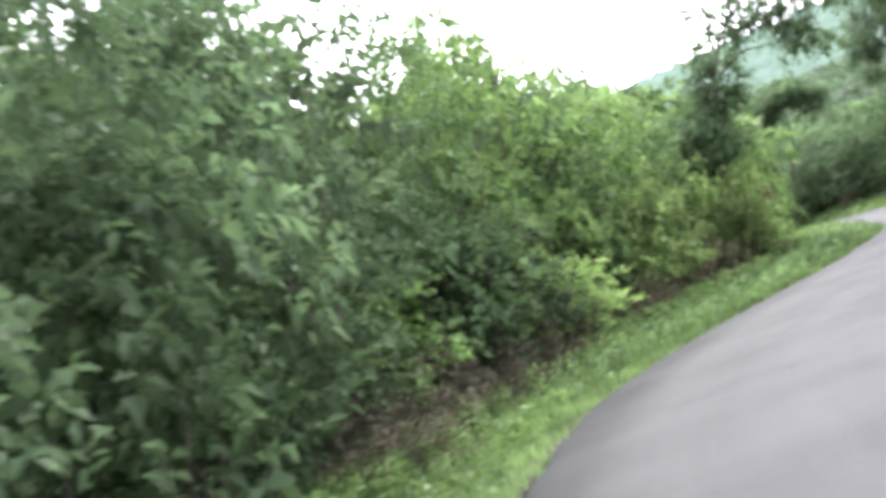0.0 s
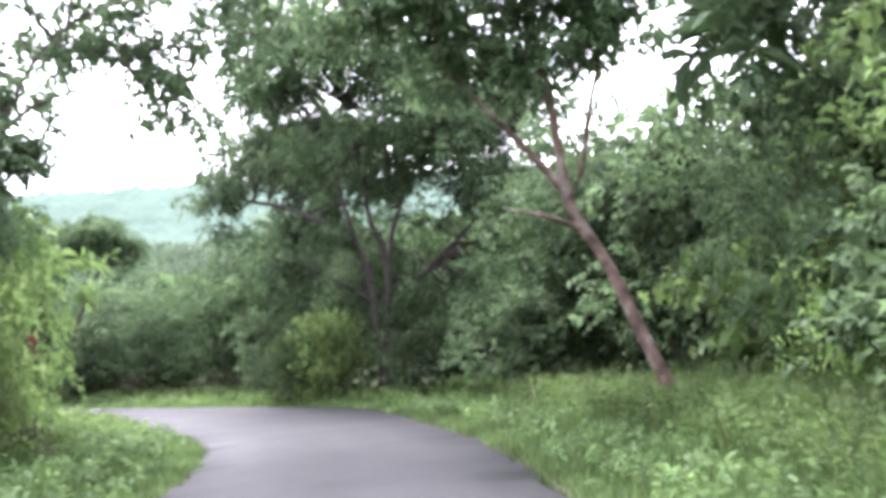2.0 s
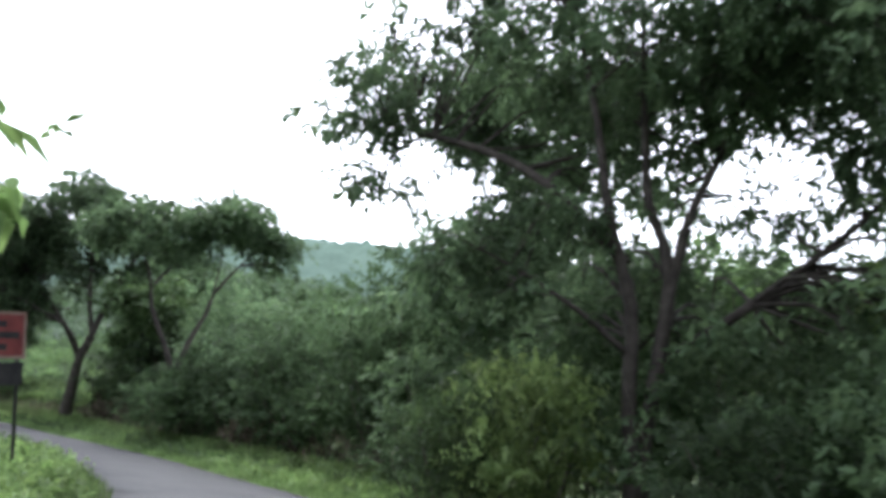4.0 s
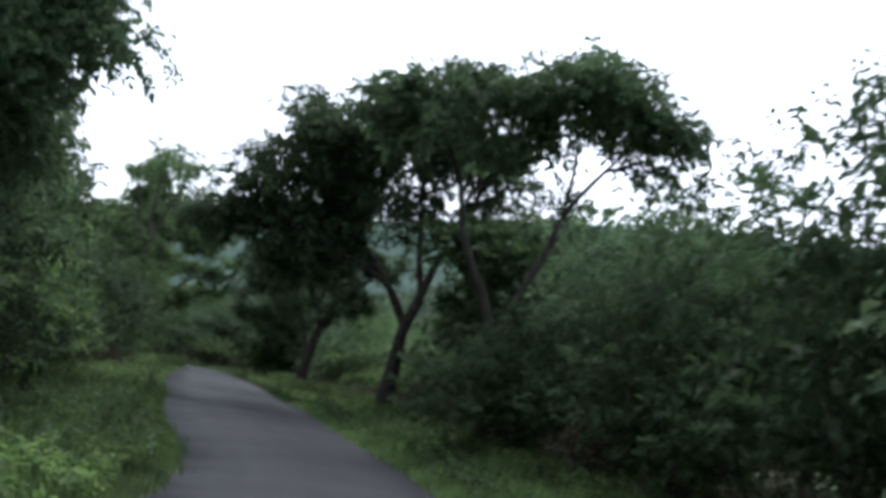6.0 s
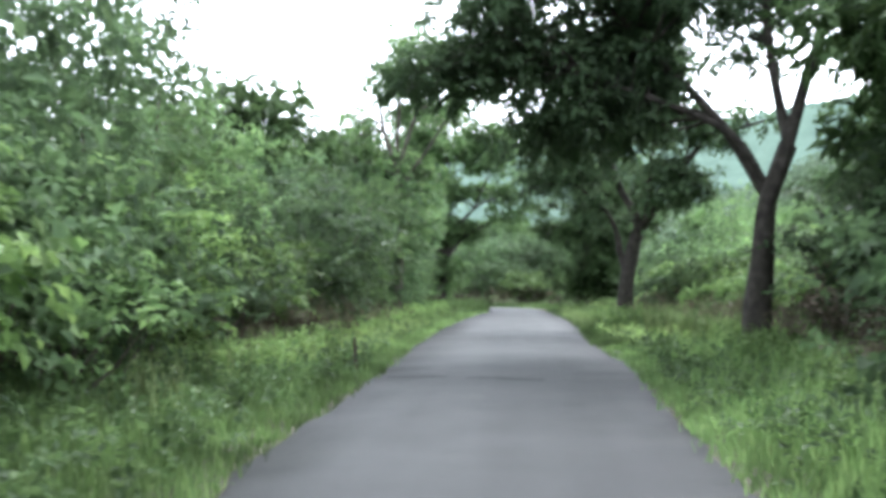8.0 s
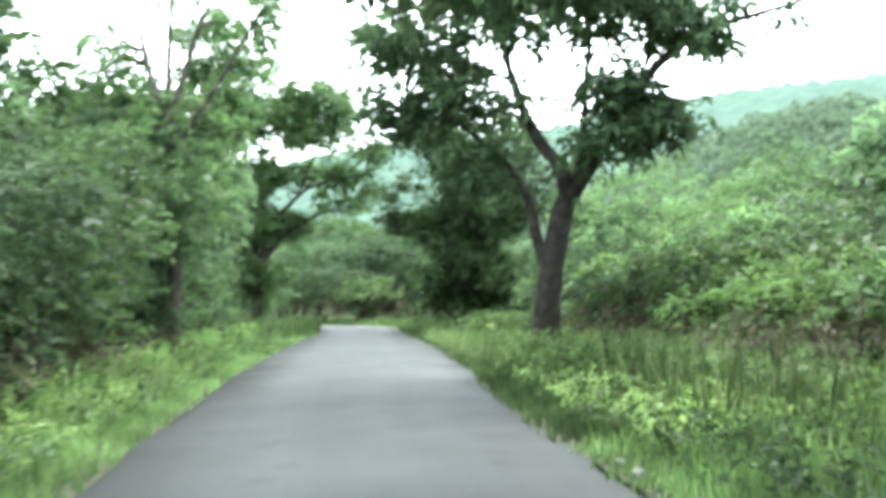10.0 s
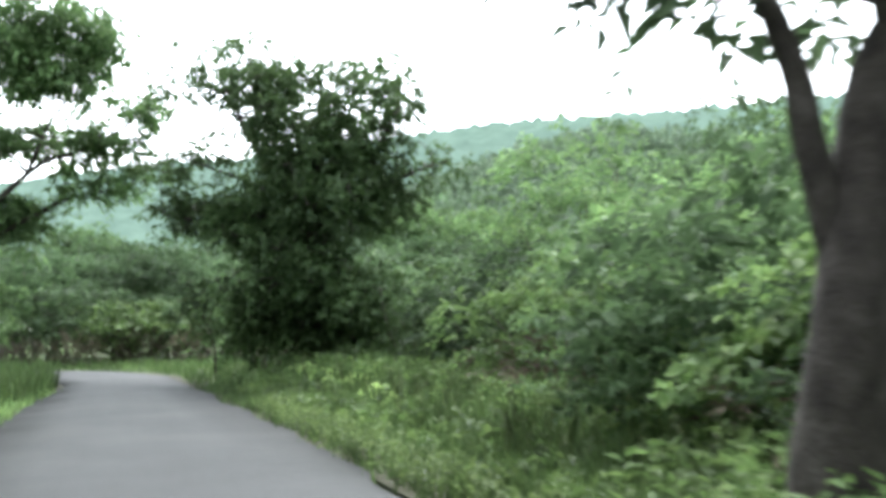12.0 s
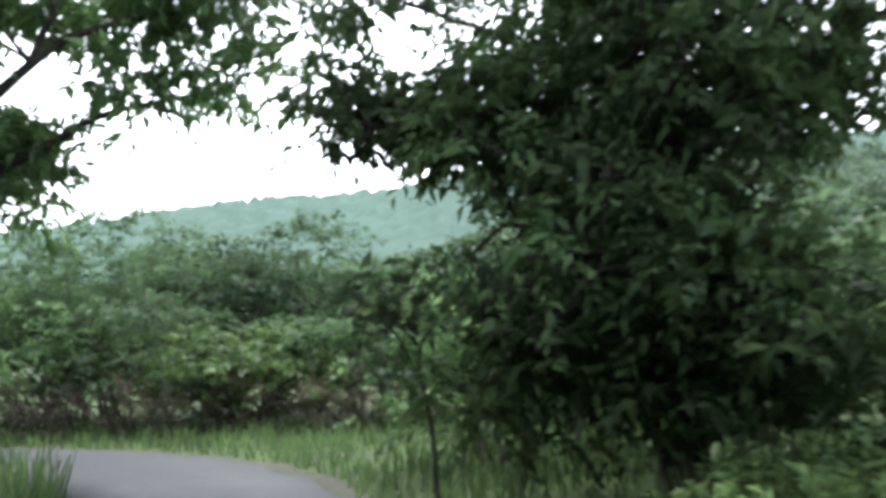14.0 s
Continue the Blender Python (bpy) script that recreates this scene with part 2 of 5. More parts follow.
def lobes_foliage(rng, lobes, density, leaf, per=8, shoot=0.4, droop=0.25, slim=0.45, inner=0.25, low=-0.6):
    """Leaves all over a set of lumps (centre, radii), thick outside, with some larger ones inside."""
    ps, ds, sizes = [], [], []
    for c, r in lobes:
        r = np.asarray(r, float)
        n = max(6, int(density * (r[0] * r[1] + r[0] * r[2] + r[1] * r[2]) / 3 * 4))
        q = on_sphere(rng, n, low)
        k = 1 + 0.18 * np.sin(q[:, :1] * 5 + rng.uniform(0, 6)) * np.sin(q[:, 1:2] * 6 + rng.uniform(0, 6)) + rng.normal(0, 0.08, (n, 1))
        deep = rng.uniform(0, 1, (n, 1)) < inner
        k = np.where(deep, k * rng.uniform(0.3, 0.8, (n, 1)), k * 0.95)
        ps.append(np.asarray(c) + q * r * k)
        sizes.append(np.where(deep[:, 0], leaf * 1.6, leaf))
        ds.append(unit(q * 1.0 + rng.normal(0, 0.4, (n, 3)) + [0, 0, 0.1]))
    return sprigs(rng, np.concatenate(ps), np.concatenate(ds), shoot, per, np.concatenate(sizes), droop, slim)


# ---- the road: two edges, station by station (left x, y, right x, y) ----
STATIONS = [
    (-24.5, -76, -20.6, -77), (-20.7, -54, -16.9, -55), (-19.3, -45, -15.5, -46), (-17.8, -37, -13.9, -38.6),
    (-16.0, -31.3, -11.9, -33), (-13.2, -26.5, -9.3, -28.7), (-9.6, -21.8, -5.9, -23.6), (-6.4, -16.8, -2.9, -18.8),
    (-4.1, -12, 0.3, -12.6), (-2.2, -5, 2.7, -7.0), (-0.75, 0, 3.35, -1.2), (0.0, 6, 3.2, 5.6), (0.05, 12, 3.2, 13),
    (-1.0, 20, 2.55, 21), (-1.85, 29, 1.95, 30), (-2.8, 38, 1.1, 37), (-3.5, 47, 0.4, 46), (-3.9, 55, -0.8, 56.5),
    (-3.95, 60, -1.4, 60.5), (-4.15, 63, -2.2, 65), (-5.5, 65.1, -3.8, 68.2), (-8.5, 66.3, -6.8, 70.3), (-14, 67.2, -13, 71.3), (-32, 68, -32, 72.2),
]
ROWS = 760
edge_line = smooth_line(STATIONS, ROWS)
rng = np.random.default_rng(3)
LEFT, RIGHT = edge_line[:, :2], edge_line[:, 2:]
ACROSS = unit(RIGHT - LEFT)


def wobble(n, step, size, seed):
    g = np.random.default_rng(seed)
    return np.interp(np.arange(n), np.arange(0, n + step, step), g.normal(0, size, len(np.arange(0, n + step, step))))


def beside(side, i, out):
    """A place out metres off the road's edge at row i (side -1 left, 1 right)."""
    e = RIGHT if side > 0 else LEFT
    i = np.clip(i, 0, ROWS - 1)
    return e[i] + ACROSS[i] * side * np.asarray(out)[..., None]


def row_at(y, side):
    """The row whose edge first reaches that y."""
    e = RIGHT if side > 0 else LEFT
    return int(np.argmax(e[:, 1] >= y))


def strip(name, offs, heights, mat, label, category):
    """A sheet along the road through points at the given places across it."""
    cols = []
    for (side, out, rag), z in zip(offs, heights):
        o = out + (wobble(ROWS, 3, rag, int(abs(out) * 100) + side + 5) if rag else 0)
        e = RIGHT if side > 0 else LEFT
        p = e + ACROSS * (side * np.broadcast_to(o, ROWS))[:, None]
        cols.append(np.column_stack([p, np.full(ROWS, z) + (wobble(ROWS, 60, 0.003, 8) if z > 0 else 0)]))
    v = np.stack(cols, 1)
    n = len(offs)
    i, j = np.meshgrid(np.arange(ROWS - 1), np.arange(n - 1), indexing="ij")
    a = i * n + j
    f = np.stack([a, a + 1, a + n + 1, a + n], -1).reshape(-1, 4)
    ob = new(name, mesh_from(name, v.reshape(-1, 3), f, mat, True))
    return tagged(ob, label, category, kind="structure")


# road with a low crown and crumbling sides
def road():
    cols = []
    for k, z, rag, seed in [(-0.005, -0.06, 0.06, 11), (0.015, 0.035, 0.05, 12), (0.26, 0.06, 0, 0), (0.5, 0.07, 0, 0), (0.74, 0.06, 0, 0), (0.985, 0.035, 0.05, 13), (1.005, -0.06, 0.06, 14)]:
        p = LEFT + (RIGHT - LEFT) * k + (ACROSS * wobble(ROWS, 3, rag, seed)[:, None] if rag else 0)
        cols.append(np.column_stack([p, np.full(ROWS, z) + (wobble(ROWS, 60, 0.003, 8) if z > 0 else 0)]))
    v = np.stack(cols, 1)
    i, j = np.meshgrid(np.arange(ROWS - 1), np.arange(6), indexing="ij")
    a = i * 7 + j
    me = mesh_from("road", v.reshape(-1, 3), np.stack([a, a + 1, a + 8, a + 7], -1).reshape(-1, 4), ASPHALT, True)
    layer = me.uv_layers.new(name="along_road")
    share = np.array([0.0, 0.015, 0.26, 0.5, 0.74, 0.985, 1.0])
    way = np.concatenate([[0], np.cumsum(np.linalg.norm(np.diff((LEFT + RIGHT) / 2, axis=0), axis=1))])
    at = np.empty(len(me.loops), int)
    me.loops.foreach_get("vertex_index", at)
    layer.data.foreach_set("uv", np.column_stack([share[at % 7], way[at // 7]]).ravel())
    tagged(new("road", me), "grey worn single-lane asphalt road with ragged edges", "road", kind="structure")


road()
for side in (-1, 1):
    strip("road_shoulder", [(side, -0.03, 0), (side, 0.3, 0.1), (side, 0.7, 0.15)], [0.012, 0.022, -0.05], GRIT,
          "narrow gritty dirt shoulder beside the asphalt", "shoulder")


def ground():
    xs = np.concatenate([np.linspace(-2500, -80, 16), np.linspace(-70, 70, 71), np.linspace(80, 2500, 16)])
    ys = np.concatenate([np.linspace(-2500, -110, 16), np.linspace(-100, 140, 121), np.linspace(150, 2500, 16)])
    gx, gy = np.meshgrid(xs, ys, indexing="ij")
    d = np.min((gx.ravel()[:, None] - (LEFT + RIGHT)[None, ::12, 0] / 2) ** 2 + (gy.ravel()[:, None] - (LEFT + RIGHT)[None, ::12, 1] / 2) ** 2, axis=1) ** 0.5
    d = d.reshape(gx.shape)
    z = np.clip((d - 4) / 30, 0, 1) * (0.35 * np.sin(gx * 0.31 + 1) * np.sin(gy * 0.23) + 0.2 * np.sin(gx * 0.9) * np.sin(gy * 0.8 + 2)) - 0.03
    v = np.stack([gx, gy, z], -1).reshape(-1, 3)
    n = len(ys)
    i, j = np.meshgrid(np.arange(len(xs) - 1), np.arange(n - 1), indexing="ij")
    a = i * n + j
    me = mesh_from("ground", v, np.stack([a, a + n, a + n + 1, a + 1], -1).reshape(-1, 4), SOIL, True)
    tagged(new("ground", me), "green grassy soil under bushes and trees", "ground", kind="structure")


ground()


# ---- far hills ----
def hills(name, label, points, near, far, lump, mat, seed):
    """A wooded ridge: points are (bearing in degrees to the left of +y, height) seen from the road."""
    b = np.array([p[0] for p in points], float)
    h = np.array([p[1] for p in points], float)
    az = np.arange(b.min(), b.max(), 0.27)
    depth = np.linspace(0, 1, 22)
    g = np.random.default_rng(seed)
    top = np.interp(az, b, h)
    for k in range(3):
        top = np.convolve(np.pad(top, 6, mode="edge"), np.ones(13) / 13, "valid")
    d = near + (far - near) * depth
    rise = np.sin(np.clip(depth, 0, 1) * np.pi / 2) ** 1.3
    z = top[:, None] * rise[None] + g.normal(0, 1, (len(az), len(depth))) * lump * (0.3 + 0.7 * rise[None])
    z[:, 0] = -3
    a = np.radians(az)[:, None]
    v = np.stack([-np.sin(a) * d[None], np.cos(a) * d[None] + 10, z], -1).reshape(-1, 3)
    n = len(depth)
    i, j = np.meshgrid(np.arange(len(az) - 1), np.arange(n - 1), indexing="ij")
    q = i * n + j
    me = mesh_from(name, v, np.stack([q, q + 1, q + n + 1, q + n], -1).reshape(-1, 4), mat, True)
    return tagged(new(name, me), label, "hill", kind="structure")


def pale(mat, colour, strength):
    """A faint glow on the plain backdrop of far hills stands in for haze."""
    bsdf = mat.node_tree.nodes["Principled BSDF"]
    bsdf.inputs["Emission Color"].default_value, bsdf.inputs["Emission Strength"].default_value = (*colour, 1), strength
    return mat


# far hill colour with the blue of distance haze mixed in
HILL_FAR = noisy_material("haze_tinted_hill", [(0.3, (0.062, 0.104, 0.08)), (0.7, (0.11, 0.166, 0.126))], 0.07, 1.0, 0.25, fine=0.3, depth=2.0, spec=0.0)
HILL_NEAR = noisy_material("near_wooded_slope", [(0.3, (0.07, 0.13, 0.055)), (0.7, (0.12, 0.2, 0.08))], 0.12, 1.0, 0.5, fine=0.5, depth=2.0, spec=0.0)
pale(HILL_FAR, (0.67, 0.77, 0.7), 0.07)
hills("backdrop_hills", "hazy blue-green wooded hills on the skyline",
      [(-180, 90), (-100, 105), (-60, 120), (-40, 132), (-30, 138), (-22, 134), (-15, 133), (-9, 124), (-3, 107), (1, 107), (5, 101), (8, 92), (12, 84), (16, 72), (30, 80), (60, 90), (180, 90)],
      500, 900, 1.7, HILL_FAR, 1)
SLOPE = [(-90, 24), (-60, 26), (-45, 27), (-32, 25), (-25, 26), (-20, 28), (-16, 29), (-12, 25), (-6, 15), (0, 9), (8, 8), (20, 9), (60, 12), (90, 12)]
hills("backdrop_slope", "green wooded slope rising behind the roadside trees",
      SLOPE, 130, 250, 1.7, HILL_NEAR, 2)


# leaf green greyed so the slope carries its haze in the colour
HAZE_LEAF = leaf_material("haze_greyed_leaf", (0.065, 0.105, 0.06), (0.09, 0.14, 0.08), (0.115, 0.17, 0.095), 0.4)


# ---- bushes ----
def bush_mesh(seed, lumps, spread, tall, leaf, mat, density=10, per=6, shoot=0.4, droop=0.3, slim=0.55):
    g = np.random.default_rng(seed)
    lobes = []
    for k in range(int(lumps * 2.3)):
        a, r = g.uniform(0, 2 * np.pi), spread * np.sqrt(g.uniform(0, 1)) * 0.88
        h = tall * g.uniform(0.22, 0.92) ** 0.8 * (1 - 0.4 * (r / spread) ** 2)
        w = g.uniform(0.17, 0.38) * spread
        lobes.append(((r * np.cos(a), r * np.sin(a), h), (w, w, w * g.uniform(0.3, 0.62))))
    for a in np.arange(0, 6.28, 1.05):
        w = spread * g.uniform(0.2, 0.3)
        lobes.append(((np.cos(a) * spread * 0.5, np.sin(a) * spread * 0.5, tall * g.uniform(0.08, 0.2)), (w, w, w * 0.8)))
    v, f = lobes_foliage(g, lobes, density, leaf, per, shoot, droop, slim, 0.15, -0.1)
    v[:, 2] = np.maximum(v[:, 2], 0.02)
    stems = []
    for c, r in lobes[:max(4, lumps // 3)]:
        base = np.array([c[0] * 0.25, c[1] * 0.25, -0.08])
        mid = base * 0.4 + np.array(c) * 0.5 + g.normal(0, 0.12, 3)
        line = smooth_line([base, mid, np.array(c) + [0, 0, r[2] * 0.4]], 5)
        stems.append(tube(line, np.linspace(0.035, 0.008, 5), 4, g))
    return mesh_from("bush", v, f, mat), mesh_from("bush_stems", *joined(stems), BARK_GREY, True)


BUSHES = {
    "round": (bush_mesh(11, 20, 1.7, 2.6, 0.141, LEAF_FRESH, 17.9, 6, 0.32), "leafy bright green roadside bush", "bush"),
    "dense": (bush_mesh(12, 22, 2.0, 3.3, 0.167, LEAF_MID, 9.52, 6, 0.34), "dense mid-green bush in the thicket", "bush"),
    "dark": (bush_mesh(13, 22, 2.0, 3.4, 0.167, LEAF_DARK, 9.52, 6, 0.34), "dark green shady thicket bush", "bush"),
    "lime": (bush_mesh(14, 18, 1.5, 2.0, 0.132, LEAF_LIME, 22.4, 6, 0.32), "yellow-green broad-leaved shrub beside the road", "shrub"),
    "tall": (bush_mesh(15, 32, 2.2, 5.4, 0.185, LEAF_MID, 9.52, 6, 0.38, 0.4), "tall mid-green scrub rising behind the bushes", "bush"),
    "tall_dark": (bush_mesh(16, 32, 2.3, 5.6, 0.185, LEAF_DARK, 9.52, 6, 0.38, 0.4), "tall dark scrub crowding the roadside", "bush"),
    "tall_fine": (bush_mesh(19, 34, 2.1, 5.4, 0.158, LEAF_FRESH, 11.2, 6, 0.36, 0.4), "tall leafy fresh green scrub close to the road", "bush"),
    "tall_shady": (bush_mesh(20, 34, 2.1, 5.6, 0.15, LEAF_DARK, 12.4, 6, 0.36, 0.4), "tall shady dark scrub close to the road", "bush"),
    "tall_mid": (bush_mesh(21, 34, 2.1, 5.5, 0.158, LEAF_MID, 11.2, 6, 0.36, 0.4), "tall leafy mid-green scrub in the thicket", "bush"),
    # the deep kinds carry shade in their leaf colour
    "deep": (bush_mesh(22, 22, 2.0, 3.4, 0.158, LEAF_SHADED, 10.6, 6, 0.34), "deep green bush, its leaves darkened as if in shade", "bush"),
    "tall_deep": (bush_mesh(23, 34, 2.1, 5.6, 0.142, LEAF_SHADED, 13.8, 6, 0.36, 0.4), "tall deep green scrub, its leaves darkened as if in shade", "bush"),
    "vine": (bush_mesh(17, 22, 2.0, 3.0, 0.167, LEAF_FRESH, 12.3, 6, 0.36, 0.6, 0.7), "creeper-covered bush with broad drooping leaves", "bush"),
    "dry": (bush_mesh(18, 10, 0.9, 0.9, 0.11, LEAF_DRY, 8, 6, 0.3, 0.1, 0.3), "low brown half-dry undergrowth at the thicket's foot", "undergrowth"),
}
FIRST = {}


def bush(kind, x, y, size=1.0, tall=1.0, turn=0.0):
    m = Matrix.LocRotScale((x, y, 0.0), Euler((0, 0, turn)), (size, size, size * tall))
    if kind not in FIRST:
        (leaves, stems), label, category = BUSHES[kind]
        ob = tagged(new("bush" if category == "bush" else category), label, category, "roadside thicket")
        part("foliage", leaves, ob)
        part("stem", stems, ob, "thin grey-brown stems")
        FIRST[kind] = ob
        ob.matrix_basis = m
        return ob
    keep = FIRST[kind]
    old = tuple(keep.scale)
    return copy_thing(keep, m @ Matrix.Diagonal((1 / old[0], 1 / old[1], 1 / old[2], 1)))


# ---- trees ----
def crown_lobes(g, crowns, flat):
    """Lumps of leaves in flat clusters, with gaps of sky between the clusters."""
    lobes = []
    for c, r, n, size in crowns:
        m = max(3, int(n / 2.6))
        q = on_sphere(g, m, -0.8)
        centres = np.array(c) + q * np.array(r) * g.uniform(0.08, 1.0, (m, 1)) ** 0.45
        for k in range(n):
            p = centres[k % m] + g.normal(0, 1, 3) * np.array([0.6, 0.6, 0.3]) * size
            w = size * g.uniform(0.7, 1.2)
            lobes.append((p, (w, w, w * flat)))
    return lobes


def tree(name, label, base, trunk, limbs, crowns, bark, leafmat, leaf=0.2, density=22, per=7, droop=0.35, slim=0.45, shoot=0.32, seed=1, inner=0.35, fine=1, flat=0.55):
    """trunk: points with radii; limbs: lists of such points; crowns: (centre, radii, lumps, lump radius). All from the base."""
    g = np.random.default_rng(seed)
    root = new(name)
    root.location = (*base[:2], base[2] if len(base) > 2 else 0)
    tagged(root, label, "tree", "roadside trees")

    def limb_line(pts, n):
        line = smooth_line(pts, n)
        bend = g.normal(0, 0.03, (5, 3))
        bend[0] = bend[-1] = 0
        line[:, :3] += np.stack([np.interp(np.linspace(0, 4, n), np.arange(5), c) for c in bend.T], 1)
        return line
    t = limb_line(trunk, 16)
    part("trunk", mesh_from("trunk", *tube(t[:, :3], t[:, 3], 12, g, 0.07), bark, True), root)
    nodes = [t[8:]]
    for pts in limbs:
        line = limb_line(pts, 14)
        part("limb", mesh_from("limb", *tube(line[:, :3], line[:, 3], 8, g, 0.08), bark, True), root)
        nodes.append(line[4:])
    nodes = np.concatenate(nodes)
    lobes = crown_lobes(g, crowns, flat)
    twigs = []
    for c, r in lobes:
        d = np.linalg.norm(nodes[:, :3] - c, axis=1) + np.maximum(nodes[:, 2] - c[2], 0)
        k = nodes[np.argmin(d)]
        mid = (k[:3] + c) / 2 + g.normal(0, 0.1, 3) * d.min() * 0.8 + [0, 0, 0.1 * d.min()]
        r0 = min(k[3] * 0.6, 0.05)
        twigs.append(tube(smooth_line([k[:3], mid, c], 6), np.linspace(r0, 0.008, 6), 4, g))
        for _ in range(fine):
            e = c + unit(g.normal(0, 1, 3)) * r[0] * 0.9
            twigs.append(tube(smooth_line([c, (c + e) / 2 + g.normal(0, 0.05, 3), e], 4), np.linspace(0.012, 0.004, 4), 4, g))
    if fine:
        tagged(part("branchwork", mesh_from("branchwork", *joined(twigs), bark, True), root), kind="stuff")
    part("crown", mesh_from("crown", *lobes_foliage(g, lobes, density, leaf, per, shoot, droop, slim, inner, -0.9), leafmat), root)
    return root


# leaning tree with reddish bark
tree("leaning_tree", "leaning tree with reddish peeling bark and thin spreading limbs", (-0.6, -20.3),
     [(0, -0.2, -0.2, 0.14), (0.1, 0.5, 0.9, 0.11), (0.24, 1.3, 2.2, 0.095), (0.24, 2.0, 3.2, 0.09), (0.16, 2.15, 3.65, 0.088)],
     [[(0.18, 2.1, 3.6, 0.085), (-0.14, 2.4, 4.19, 0.065), (-0.71, 2.9, 5.11, 0.05), (-1.36, 3.4, 6.27, 0.035), (-1.9, 3.9, 7.4, 0.02)],
      [(0.16, 2.1, 3.65, 0.085), (0.13, 2.2, 4.39, 0.065), (0.07, 2.26, 5.4, 0.05), (-0.09, 2.4, 6.42, 0.035), (-0.2, 2.5, 7.6, 0.02)],
      [(0.2, 2.05, 3.6, 0.06), (0.42, 2.0, 4.0, 0.05), (0.68, 1.8, 5.5, 0.035), (1.0, 1.5, 6.4, 0.025), (2.4, 0.4, 6.9, 0.01)],
      [(0.24, 1.9, 3.05, 0.06), (-0.1, 2.3, 3.3, 0.04), (-0.6, 2.8, 3.5, 0.02)]],
     [((-1.7, 3.7, 6.9), (1.5, 1.4, 1.0), 24, 0.46), ((0.05, 2.4, 6.7), (1.1, 1.0, 0.8), 17, 0.4), ((0.9, 1.7, 6.5), (0.8, 0.8, 0.7), 12, 0.38), ((-0.5, 2.7, 8.2), (2.8, 2.6, 1.0), 36, 0.55),
      ((0.4, 2.0, 7.0), (1.2, 1.1, 0.7), 18, 0.38), ((1.5, 1.0, 6.7), (1.3, 1.2, 0.7), 26, 0.42), ((2.7, 0.2, 6.4), (1.0, 1.0, 0.6), 16, 0.42), ((-1.0, 3.1, 6.3), (1.0, 0.9, 0.5), 14, 0.36), ((-0.5, 2.8, 5.7), (1.1, 0.9, 0.35), 14, 0.34), ((0.3, 2.1, 5.9), (0.9, 0.7, 0.3), 11, 0.32)],
     BARK_RED, LEAF_DARK, 0.155, 36, seed=21)

# bent old trunk over the road's side, with the cloth tied to it
tree("bent_tree", "dark bent tree trunk arching out beside the road", (-5.1, -30.7),
     [(-0.3, -0.1, -0.2, 0.27), (-0.75, 0.05, 0.5, 0.24), (-1.3, 0.3, 1.15, 0.19), (-2.05, 1.0, 1.86, 0.148), (-2.46, 1.62, 2.3, 0.136), (-2.79, 2.02, 2.83, 0.126), (-2.95, 2.2, 3.35, 0.117), (-3.08, 2.35, 3.95, 0.12), (-3.4, 2.7, 5.2, 0.1), (-3.7, 3.0, 6.6, 0.07)],
     [[(-2.1, 1.1, 1.78, 0.06), (-1.75, 1.3, 2.3, 0.045), (-1.95, 1.6, 3.4, 0.032), (-1.8, 1.8, 4.6, 0.02)],
      [(-3.1, 2.38, 3.9, 0.08), (-2.8, 2.8, 5.0, 0.06), (-2.2, 3.2, 6.2, 0.03)]],
     [((-3.6, 2.8, 7.2), (2.4, 2.2, 1.1), 22, 0.6), ((-1.2, 2.2, 5.8), (1.4, 1.4, 1.0), 10, 0.5)],
     BARK_BLACK, LEAF_DARK, 0.155, 36, seed=22)

